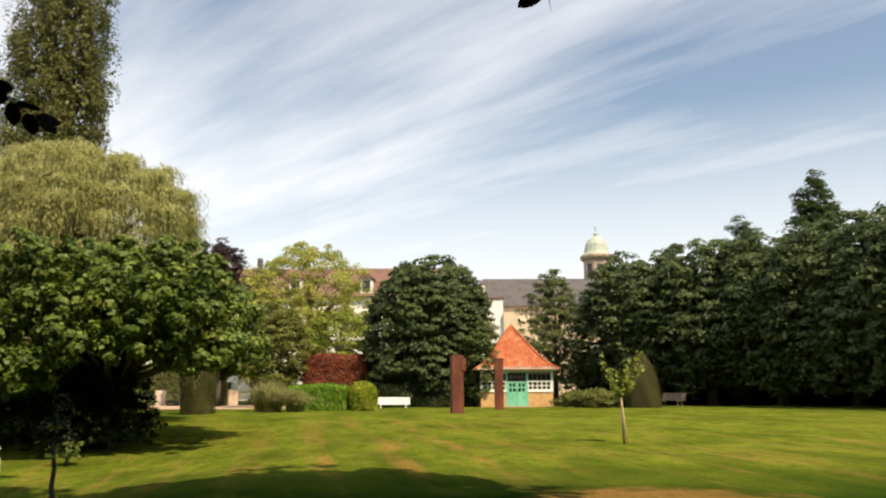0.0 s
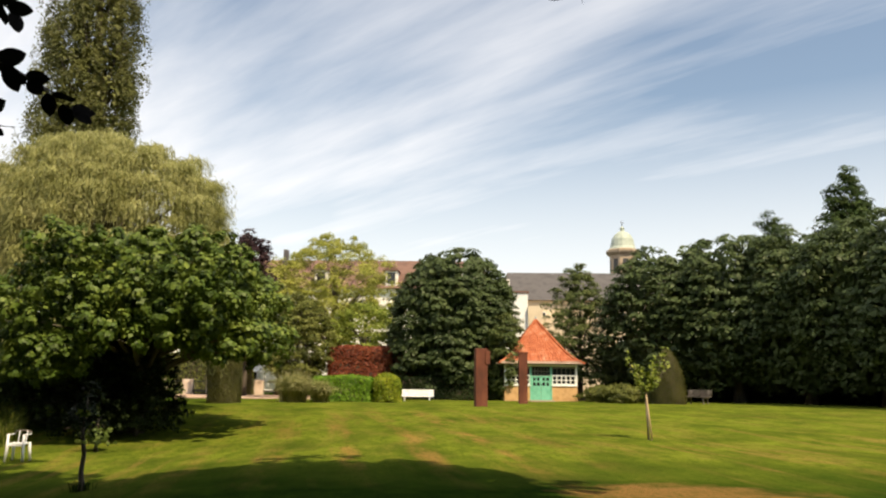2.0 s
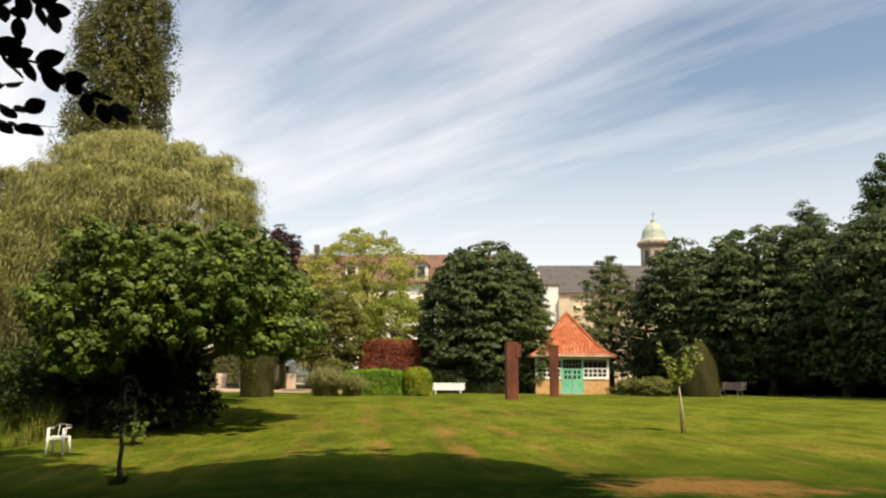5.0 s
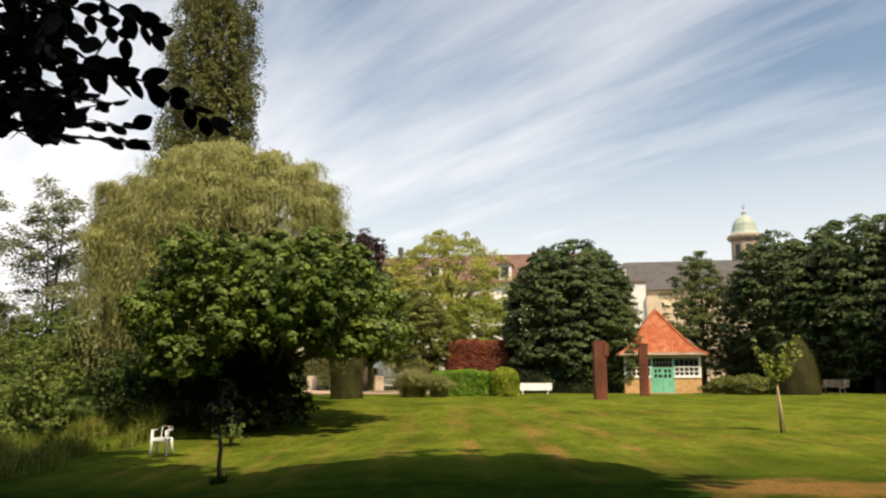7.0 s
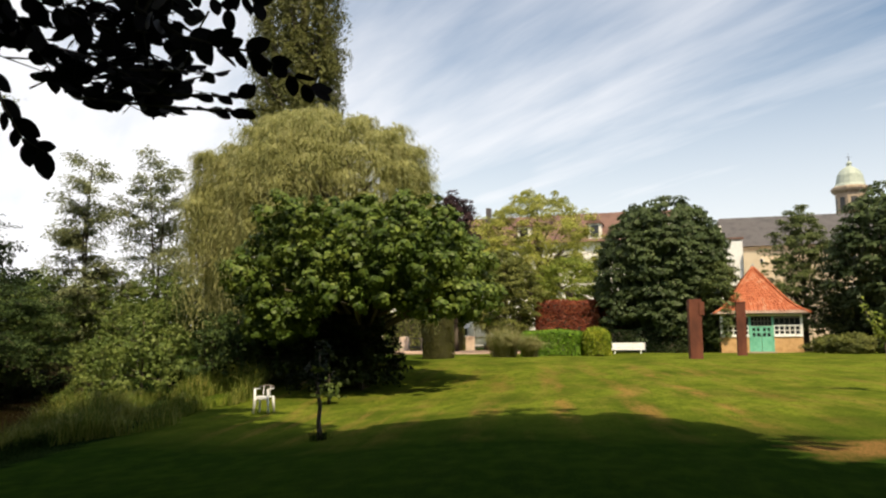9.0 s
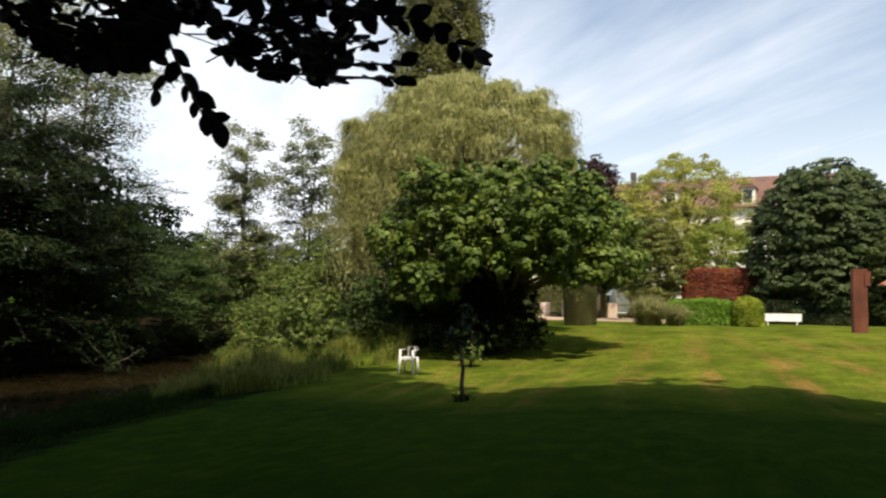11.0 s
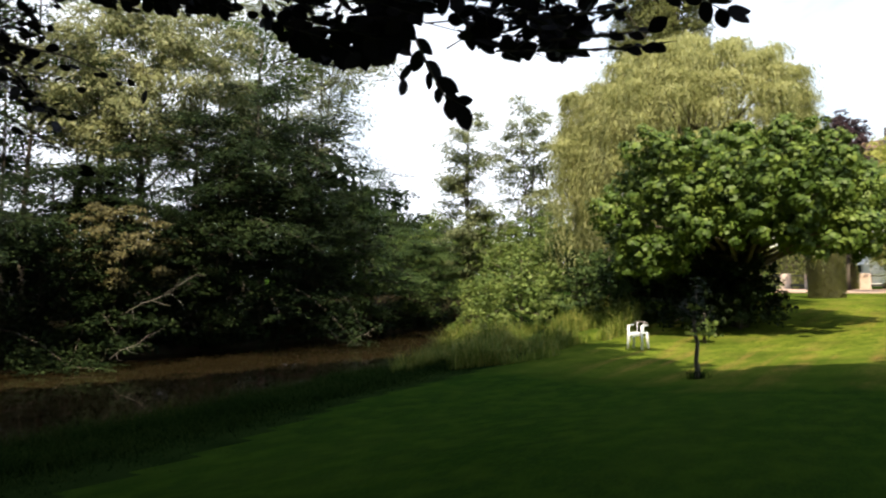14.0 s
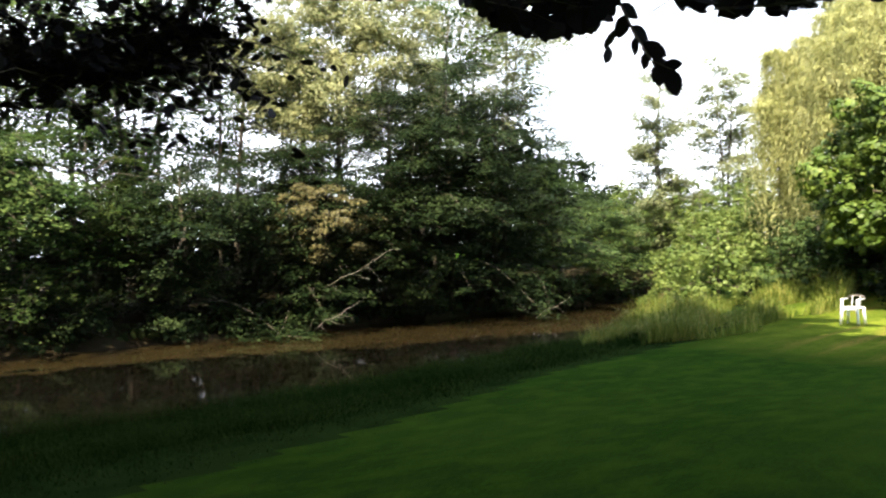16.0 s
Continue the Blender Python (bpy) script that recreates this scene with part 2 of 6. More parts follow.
LEAF_MAPLE = leaf_material("maple_leaf", (0.019, 0.038, 0.006), (0.068, 0.112, 0.017), (0.20, 0.255, 0.048), 0.16, patch=0.9, vary=0.22)
LEAF_WILLOW = leaf_material("willow_leaf", (0.105, 0.113, 0.031), (0.30, 0.309, 0.110), (0.51, 0.498, 0.232), 0.4, patch=0.9, vary=0.35)
LEAF_POPLAR = leaf_material("poplar_leaf", (0.046, 0.052, 0.014), (0.104, 0.112, 0.031), (0.185, 0.188, 0.062), 0.25, patch=1.3, vary=0.15)
LEAF_YELLOW = leaf_material("robinia_leaf", (0.16, 0.178, 0.030), (0.31, 0.332, 0.062), (0.48, 0.475, 0.13), 0.4)
LEAF_OLIVE = leaf_material("olive_leaf", (0.060, 0.074, 0.018), (0.142, 0.160, 0.038), (0.26, 0.275, 0.080), 0.35)
LEAF_WOOD = leaf_material("wood_leaf", (0.008, 0.018, 0.005), (0.034, 0.064, 0.016), (0.17, 0.22, 0.068), 0.3, patch=0.8, vary=0.25, gloss=0.06)
# green leaves with the shade they stand in put into the colour
LEAF_SHADED = leaf_material("shaded_leaf", (0.005, 0.010, 0.004), (0.010, 0.018, 0.006), (0.060, 0.084, 0.030), 0.2, patch=1.0, vary=0.2, gloss=0.06)
LEAF_BROAD = leaf_material("hornbeam_leaf", (0.013, 0.026, 0.009), (0.040, 0.068, 0.020), (0.12, 0.165, 0.052), 0.25, patch=1.0, vary=0.3, gloss=0.06)
LEAF_GOLD = leaf_material("golden_leaf", (0.095, 0.112, 0.046), (0.195, 0.212, 0.092), (0.34, 0.335, 0.165), 0.35)
LEAF_BROWN = leaf_material("withered_leaf", (0.050, 0.045, 0.018), (0.105, 0.092, 0.036), (0.20, 0.175, 0.075), 0.3)
LEAF_AIRY = leaf_material("airy_leaf", (0.08, 0.10, 0.035), (0.18, 0.205, 0.08), (0.30, 0.32, 0.15), 0.4)
LEAF_BUSH = leaf_material("bush_leaf", (0.038, 0.068, 0.014), (0.112, 0.162, 0.036), (0.27, 0.32, 0.088), 0.3, patch=1.0, vary=0.25)
LEAF_ASH = leaf_material("ash_leaf", (0.042, 0.066, 0.020), (0.092, 0.125, 0.038), (0.175, 0.205, 0.068), 0.3)
LEAF_GREY = leaf_material("grey_alder_leaf", (0.095, 0.115, 0.052), (0.185, 0.21, 0.100), (0.30, 0.32, 0.16), 0.4)
LEAF_HEDGE = leaf_material("hedge_leaf", (0.065, 0.145, 0.012), (0.125, 0.245, 0.020), (0.21, 0.34, 0.03), 0.25, patch=1.5, vary=0.3)
LEAF_LIME = leaf_material("lime_leaf", (0.08, 0.13, 0.010), (0.19, 0.26, 0.02), (0.40, 0.42, 0.04), 0.35, patch=1.5)
LEAF_YEW = leaf_material("yew_leaf", (0.032, 0.035, 0.008), (0.064, 0.066, 0.014), (0.105, 0.102, 0.026), 0.15, patch=1.2, vary=0.12)
LEAF_RED = leaf_material("red_leaf", (0.105, 0.026, 0.015), (0.22, 0.056, 0.030), (0.35, 0.11, 0.05), 0.25, patch=1.5, vary=0.35)
LEAF_PURPLE = leaf_material("purple_leaf", (0.014, 0.008, 0.011), (0.032, 0.016, 0.020), (0.060, 0.030, 0.034), 0.2)
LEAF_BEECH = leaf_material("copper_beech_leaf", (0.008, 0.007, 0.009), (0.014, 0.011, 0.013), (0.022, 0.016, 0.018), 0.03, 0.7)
LEAF_YOUNG = leaf_material("young_leaf", (0.10, 0.14, 0.02), (0.20, 0.26, 0.04), (0.34, 0.38, 0.08), 0.4)
BLADE_REED = leaf_material("reed_blade", (0.045, 0.078, 0.012), (0.125, 0.165, 0.026), (0.30, 0.29, 0.075), 0.35, gloss=0.06)
BLADE_PAMPAS = leaf_material("pampas_blade", (0.13, 0.15, 0.045), (0.30, 0.31, 0.11), (0.52, 0.47, 0.24), 0.45)
# uncut bank grass, with the bank's deep shade in its green
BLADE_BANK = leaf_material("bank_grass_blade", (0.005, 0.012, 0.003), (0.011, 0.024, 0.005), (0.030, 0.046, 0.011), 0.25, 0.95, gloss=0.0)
CORTEN = rough_material("rusted_steel", (0.060, 0.016, 0.008), (0.13, 0.036, 0.018), 2.5, 0.85, 0.3, (1, 1, 0.35), c3=(0.18, 0.06, 0.03))
RENDER_WHITE = rough_material("white_render", (0.66, 0.63, 0.56), (0.80, 0.77, 0.70), 0.6, 0.9, 0.1)
RENDER_CREAM = rough_material("cream_render", (0.52, 0.42, 0.29), (0.66, 0.55, 0.40), 0.6, 0.9, 0.1)
PAINT_WHITE = rough_material("white_paint", (0.68, 0.68, 0.66), (0.82, 0.82, 0.80), 5.0, 0.5, 0.1)
PLASTIC_WHITE = rough_material("white_plastic", (0.74, 0.75, 0.76), (0.84, 0.85, 0.86), 6.0, 0.35, 0.05)
PAINT_GREEN = rough_material("turquoise_paint", (0.10, 0.36, 0.24), (0.17, 0.50, 0.36), 4.0, 0.55, 0.1)
BRICK_TAN = rough_material("tan_brick", (0.40, 0.22, 0.09), (0.58, 0.35, 0.16), 3.0, 0.85, 0.4)
TILE_RED = rough_material("red_roof_tile", (0.24, 0.060, 0.024), (0.44, 0.122, 0.048), 2.2, 0.8, 0.4, c3=(0.46, 0.27, 0.17))
TILE_GREY = rough_material("weathered_tile", (0.22, 0.12, 0.08), (0.36, 0.27, 0.21), 2.2, 0.85, 0.4, c3=(0.42, 0.36, 0.30))
SLATE = rough_material("dark_slate", (0.045, 0.042, 0.045), (0.085, 0.078, 0.080), 1.5, 0.7, 0.3)
TILE_BROWN = rough_material("brown_roof_tile", (0.095, 0.050, 0.038), (0.165, 0.090, 0.068), 1.5, 0.8, 0.3)
COPPER = rough_material("green_copper", (0.26, 0.31, 0.26), (0.38, 0.43, 0.37), 1.2, 0.6, 0.2)
STONE_TAN = rough_material("tan_stone", (0.26, 0.19, 0.13), (0.42, 0.33, 0.24), 1.5, 0.9, 0.3)
PINK_STONE = rough_material("pink_sandstone", (0.50, 0.37, 0.30), (0.70, 0.56, 0.47), 1.5, 0.9, 0.3)
PATH_GRAVEL = rough_material("pink_gravel", (0.34, 0.22, 0.16), (0.46, 0.32, 0.24), 2.0, 0.95, 0.4)
WEATHERED = rough_material("weathered_wood", (0.10, 0.085, 0.07), (0.20, 0.17, 0.14), 3.0, 0.85, 0.4)
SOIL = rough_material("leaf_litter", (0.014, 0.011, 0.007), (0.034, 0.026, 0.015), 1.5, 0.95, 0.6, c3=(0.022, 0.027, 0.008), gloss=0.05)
# ground under the bank grass, coloured near black for the same shade
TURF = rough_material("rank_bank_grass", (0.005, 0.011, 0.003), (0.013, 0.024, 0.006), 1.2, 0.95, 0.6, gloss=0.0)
IRON = rough_material("dark_iron", (0.02, 0.02, 0.02), (0.05, 0.05, 0.05), 5.0, 0.6, 0.2)
LEAD = rough_material("grey_lead", (0.18, 0.18, 0.18), (0.30, 0.30, 0.29), 3.0, 0.6, 0.2)


# ---- building blocks ----
def bearing(az):
    """Compass readings brought to the true lens."""
    return 0.972 * az + 0.06


def polar(az, r):
    """A place at a bearing (degrees, to the right of straight ahead) and a distance from the viewpoint."""
    a = radians(bearing(az))
    return r * math.sin(a), r * math.cos(a)


def smooth(v, a, b):
    t = np.clip((np.asarray(v, float) - a) / (b - a), 0, 1)
    return t * t * (3 - 2 * t)


def near_water(y):
    return np.interp(y, (-30, 3.8, 9.7, 19.9, 27.5, 33.5), (-12.2, -13.1, -14.4, -17.8, -21.9, -26.3))


def far_water(y):
    return np.interp(y, (-30, 2.4, 11.8, 19.7, 29.6, 36.5), (-22.5, -23, -24.6, -26.1, -27.9, -26.7))


def brow(y):
    return np.interp(y, (-30, 0.7, 4.8, 9, 14.2, 24.2, 34.3), (-6.4, -6.9, -8.3, -10, -11.3, -14.6, -18.5))


WATER_Z = -1.0


def height(x, y):
    """The lie of the land: a lawn that rises gently away, and falls over a bank into the pond."""
    x, y = np.asarray(x, float), np.asarray(y, float)
    z = 0.6 * smooth(y, 8, 42) - 0.42 * smooth(-x, 2, 9) * (1 - smooth(y, 16, 34))
    b, nw, fw = brow(y), near_water(y), far_water(y)
    end = smooth(y, 30, 36)
    t = (b - x) / np.maximum(b - nw, 0.5)
    rise = smooth((fw + 1.2 - x) / 4.0, 0.0, 1.0)
    pit = ((WATER_Z - z) * smooth(t, -0.1, 1.06) - 0.7 * smooth(t, 1.0, 1.6)) * (1 - rise) * (1 - end)
    pit = np.maximum(pit, -1.6)
    wobble = 0.03 * np.sin(0.9 * x + 0.4 * y) * np.sin(0.35 * y - 0.5 * x)
    return z + pit + 0.25 * rise * (1 - end) + wobble


def ground_z(x, y):
    return float(height(x, y))


def mesh_of(name, verts, faces, mat=None, smooth_shade=False):
    me = bpy.data.meshes.new(name)
    me.from_pydata([tuple(v) for v in verts], [], [tuple(f) for f in faces])
    if smooth_shade:
        me.shade_smooth()
    if mat:
        me.materials.append(mat)
    me.update()
    return me


def quads_mesh(name, verts, count, mat, corners=4):
    """A mesh of separate faces with the same number of corners, from an array of vertices."""
    me = bpy.data.meshes.new(name)
    total = count * corners
    me.vertices.add(total)
    me.vertices.foreach_set("co", np.ascontiguousarray(verts, dtype=np.float32).ravel())
    me.loops.add(total)
    me.loops.foreach_set("vertex_index", np.arange(total, dtype=np.int32))
    me.polygons.add(count)
    me.polygons.foreach_set("loop_start", np.arange(0, total, corners, dtype=np.int32))
    me.materials.append(mat)
    me.update(calc_edges=True)
    me.validate()
    return me


def empty(name, x, y, z=None, rz=0.0):
    ob = new(name)
    ob.empty_display_size = 0.2
    ob.matrix_basis = pose(x, y, ground_z(x, y) if z is None else z, 0, 0, rz)
    return ob


def part(name, me, parent, label=""):
    ob = new(name, me)
    ob.parent = parent
    if label:
        ob["label"] = label
    return ob


def bm_mesh(name, bm, mat, smooth_shade=False):
    me = bpy.data.meshes.new(name)
    bm.to_mesh(me)
    bm.free()
    if smooth_shade:
        me.shade_smooth()
    me.materials.append(mat)
    return me


def box_into(bm, x0, y0, z0, x1, y1, z1, bevel=0.0):
    r = bmesh.ops.create_cube(bm, size=1.0, matrix=Matrix.Translation(((x0 + x1) / 2, (y0 + y1) / 2, (z0 + z1) / 2)) @ Matrix.Diagonal((x1 - x0, y1 - y0, z1 - z0, 1)))
    if bevel:
        edges = list({e for v in r["verts"] for e in v.link_edges})
        bmesh.ops.bevel(bm, geom=edges, offset=bevel, segments=2, affect="EDGES", profile=0.5)


def box_mesh(name, x0, y0, z0, x1, y1, z1, mat, bevel=0.01):
    bm = bmesh.new()
    box_into(bm, x0, y0, z0, x1, y1, z1, bevel)
    return bm_mesh(name, bm, mat)


def tubes_mesh(name, paths, mat, sides=7):
    """Tapered round limbs, each a list of points with a radius at every point."""
    verts, faces = [], []
    for pts, radii in paths:
        pts = [Vector(p) for p in pts]
        first = len(verts)
        side = None
        for k, p in enumerate(pts):
            d = (pts[min(k + 1, len(pts) - 1)] - pts[max(k - 1, 0)]).normalized()
            if side is None:
                side = d.orthogonal().normalized()
            side = (side - d * side.dot(d)).normalized()
            other = d.cross(side)
            for s in range(sides):
                a = 2 * math.pi * s / sides
                verts.append(p + (side * math.cos(a) + other * math.sin(a)) * radii[k])
        for k in range(len(pts) - 1):
            for s in range(sides):
                a, b = first + k * sides + s, first + k * sides + (s + 1) % sides
                faces.append((a, b, b + sides, a + sides))
        faces.append(tuple(range(first, first + sides))[::-1])
        faces.append(tuple(range(first + (len(pts) - 1) * sides, first + len(pts) * sides)))
    return mesh_of(name, verts, faces, mat, True)


def unit(v):
    return v / np.maximum(np.linalg.norm(v, axis=1, keepdims=True), 1e-9)


def leaves_mesh(name, rng, pts, nrm, length, width, mat, way=None, fold=0.12, vary=0.35):
    """Leaves as folded lozenges at the given points, facing nrm; way: the direction in which their tips point."""
    n = len(pts)
    nrm = unit(nrm)
    t = rng.normal(size=(n, 3)) if way is None else way + 0.35 * rng.normal(size=(n, 3))
    t = unit(t - nrm * (t * nrm).sum(1, keepdims=True))
    s = np.cross(nrm, t)
    k = (1 + vary * rng.uniform(-1, 1, size=(n, 1)))
    L, W = np.reshape(length, (-1, 1)) * k, np.reshape(width, (-1, 1)) * k
    v = np.empty((n, 4, 3))
    v[:, 0] = pts - t * L * 0.5
    v[:, 1] = pts + s * W * 0.5 + nrm * L * fold
    v[:, 2] = pts + t * L * 0.5
    v[:, 3] = pts - s * W * 0.5 + nrm * L * fold
    return quads_mesh(name, v.reshape(-1, 3), n, mat)


def ball_points(rng, n):
    return unit(rng.normal(size=(n, 3)))


def dome(u):
    """Half-width of a round crown at the share u of its height."""
    return math.sqrt(max(0.0, 1 - (2 * u - 0.92) ** 2 / 1.18))


def egg(u):
    return (1 - u) ** 0.55 * min(1.0, 0.55 + 2.2 * u)


def column(u):
    return min(1.0, 0.35 + 2.2 * u) * (1 - u ** 3.2) ** 0.6


def crown_clumps(rng, n, profile, z0, z1, radius, shell=0.55, rough=0.16):
    """Centres of the leaf clumps of a crown, its outline broken by slow waves."""
    out = np.empty((n, 3))
    ph = rng.uniform(0, 6.28, 6)
    k = 0
    while k < n:
        u, a = rng.uniform(0, 1), rng.uniform(0, 2 * math.pi)
        w = profile(u)
        if rng.uniform(0, 1) > w + 0.12:
            continue
        f = shell + (1 - shell) * math.sqrt(rng.uniform(0, 1))
        bulge = 1 + rough * (math.sin(2 * a + ph[0] + 3 * u) + 0.8 * math.sin(4 * a + ph[1] - 5 * u) + 0.6 * math.sin(7 * a + ph[2] + 9 * u)) / 1.6
        r = radius * w * f * bulge
        lift = 0.04 * (z1 - z0) * math.sin(3 * a + ph[3])
        out[k] = (r * math.cos(a), r * math.sin(a), z0 + (z1 - z0) * u + lift)
        k += 1
    return out


def clump_leaves(rng, centres, per, size, flat=0.6, up=0.7, top=0.75, stray=0.45):
    """Leaf points round each clump centre, most of them on its upper skin, and the way each leaf faces."""
    n = len(centres)
    d = ball_points(rng, n * per)
    d[:, 2] = np.where(rng.uniform(size=n * per) < top, np.abs(d[:, 2]), d[:, 2])
    grow = np.repeat(size * rng.uniform(0.65, 1.3, size=n), per)[:, None]
    rad = grow * (0.55 + 0.45 * rng.uniform(size=(n * per, 1)))
    off = d * rad
    off[:, 2] *= flat
    pts = np.repeat(centres, per, axis=0) + off
    axis = pts * np.array([1, 1, 0.0])
    nrm = 0.55 * d + 0.35 * unit(axis) + np.array([0, 0, up]) + stray * rng.normal(size=d.shape)
    return pts, nrm


def limb_paths(rng, trunk_h, lean, trunk_r, centres, count, base=0.35):
    """A trunk with limbs that reach out to some of the clumps."""
    tx, ty = lean
    paths = []
    steps = 8
    spine = []
    for k in range(steps + 1):
        u = k / steps
        spine.append((tx * u * u + 0.04 * trunk_h * math.sin(2.1 * u + tx) * 0.3, ty * u * u, trunk_h * u))
    radii = [trunk_r * (1.45 - 0.45 * min(1, 6 * k / steps)) * (1 - 0.82 * k / steps) + 0.012 for k in range(steps + 1)]
    paths.append((spine, radii))
    pick = rng.choice(len(centres), size=min(count, len(centres)), replace=False)
    for c in centres[pick]:
        u = min(0.95, max(base, (c[2] / trunk_h) * 0.62 + rng.uniform(-0.08, 0.08)))
        k = u * steps
        i = min(int(k), steps - 1)
        a = Vector(spine[i]).lerp(Vector(spine[i + 1]), k - i)
        b = Vector(c)
        mid = a.lerp(b, 0.5) + Vector((rng.normal() * 0.15, rng.normal() * 0.15, 0.12 * (b - a).length))
        r0 = radii[i] * 0.55
        pts = [a, a.lerp(mid, 0.5) + Vector((0, 0, 0.03)), mid, mid.lerp(b, 0.55), b]
        paths.append((pts, [r0, r0 * 0.75, r0 * 0.5, r0 * 0.3, 0.012]))
    return paths


def tree(name, x, y, label, leaf_mat, seed, tall, radius, crown_from, clumps, per, clump_size, leaf, profile=dome,
         shell=0.55, rough=0.16, flat=0.6, up=0.7, top=0.75, trunk_r=0.2, limbs=26, bark=None, lean=(0, 0), leaf_w=0.6, way=None, z=None, category="tree", core=0.0, keep=None, fork=0.35, stray=0.45):
    rng = np.random.default_rng(seed)
    ob = empty(name, x, y, z)
    tagged(ob, label, category)
    centres = crown_clumps(rng, clumps, profile, crown_from, tall, radius, shell, rough)
    centres[:, :2] += np.array(lean) * (centres[:, 2:3] / tall) ** 2
    if keep:
        centres = centres[[keep(*c) for c in centres]]
    pts, nrm = clump_leaves(rng, centres, per, clump_size, flat, up, top, stray)
    size = np.full(len(pts), leaf)
    if core:
        # older, larger leaves inside close the crown
        inner = crown_clumps(rng, int(core), profile, crown_from, tall - 0.6, radius * 0.76, 0.5, rough)
        inner[:, :2] += np.array(lean) * (inner[:, 2:3] / tall) ** 2
        if keep:
            inner = inner[[keep(*c) for c in inner]]
        pts = np.concatenate([pts, inner])
        nrm = np.concatenate([nrm, unit(inner * np.array([1, 1, 0.2])) + 0.5 * rng.normal(size=inner.shape)])
        size = np.concatenate([size, np.full(len(inner), leaf * 2.0)])
    part("trunk", tubes_mesh("trunk", limb_paths(rng, tall * 0.82, lean, trunk_r, centres, limbs, fork), bark or BARK), ob)
    part("crown", leaves_mesh("crown", rng, pts, nrm, size, size * leaf_w, leaf_mat, way), ob)
    return ob


def spread_points(rng, n, sample, tries=14):
    """n places drawn by sample(), each as far as can be from those before it."""
    out = [sample()]
    while len(out) < n:
        c = np.array([sample() for _ in range(tries)])
        d = np.linalg.norm(c[:, None] - np.array(out)[None], axis=2).min(1)
        out.append(c[d.argmax()])
    return np.array(out)


def lump_leaves(rng, centres, radii, per, flat=0.8, stray=0.3, up=0.15, low=-0.6):
    """A skin of leaves over the upper side of each rounded mass, its surface broken into small knots."""
    pts, nrm = [], []
    for c, r in zip(centres, radii):
        knots = ball_points(rng, int(20 * (r / 0.62) ** 1.5))
        knots = knots[knots[:, 2] > low]
        m = max(3, int(per * r * r / max(len(knots), 1)))
        d = np.repeat(knots, m, axis=0)
        off = ball_points(rng, len(d)) * rng.uniform(0.3, 1.0, size=(len(d), 1)) * 0.36 * r
        off[:, 2] = np.where(rng.uniform(size=len(d)) < 0.6, np.abs(off[:, 2]), off[:, 2])
        p = d * r * np.repeat(rng.uniform(0.70, 1.10, len(knots)), m)[:, None] + off
        nrm.append(0.6 * d + 0.7 * unit(off) + np.array([0, 0, up]) + stray * rng.normal(size=d.shape))
        p[:, 2] *= flat
        pts.append(c + p)
    return np.concatenate(pts), np.concatenate(nrm)


def lump_tree(name, x, y, label, leaf_mat, seed, sample, lumps, size, per, leaf, tall, trunk_r=0.15, limbs=40, core=3000, keep=None, leaf_w=0.8,
              flat=0.8, stray=0.3, lean=(0, 0), fork=0.3, bark=None, category="tree", z=None):
    """A broad-leaved tree of distinct rounded leaf masses with shade between them; sample() gives places on the crown's skin."""
    rng = np.random.default_rng(seed)
    ob = empty(name, x, y, z)
    tagged(ob, label, category)
    centres = spread_points(rng, lumps, lambda: sample(rng))
    radii = size * rng.uniform(0.65, 1.3, lumps)
    pts, nrm = lump_leaves(rng, centres, radii, per, flat, stray)
    n = int(core)
    inner = np.array([sample(rng) for _ in range(n)])
    mid = centres.mean(0)
    inner = mid + (inner - mid) * rng.uniform(0.35, 0.86, size=(n, 1))
    size_all = np.concatenate([np.full(len(pts), leaf), np.full(n, leaf * 1.9)])
    pts = np.concatenate([pts, inner])
    nrm = np.concatenate([nrm, unit(inner - mid) + 0.5 * rng.normal(size=inner.shape)])
    if keep:
        ok = keep(pts)
        pts, nrm, size_all = pts[ok], nrm[ok], size_all[ok]
    part("trunk", tubes_mesh("trunk", limb_paths(rng, tall * 0.8, lean, trunk_r, centres, limbs, fork), bark or BARK), ob)
    part("crown", leaves_mesh("crown", rng, pts, nrm, size_all, size_all * leaf_w, leaf_mat), ob)
    return ob


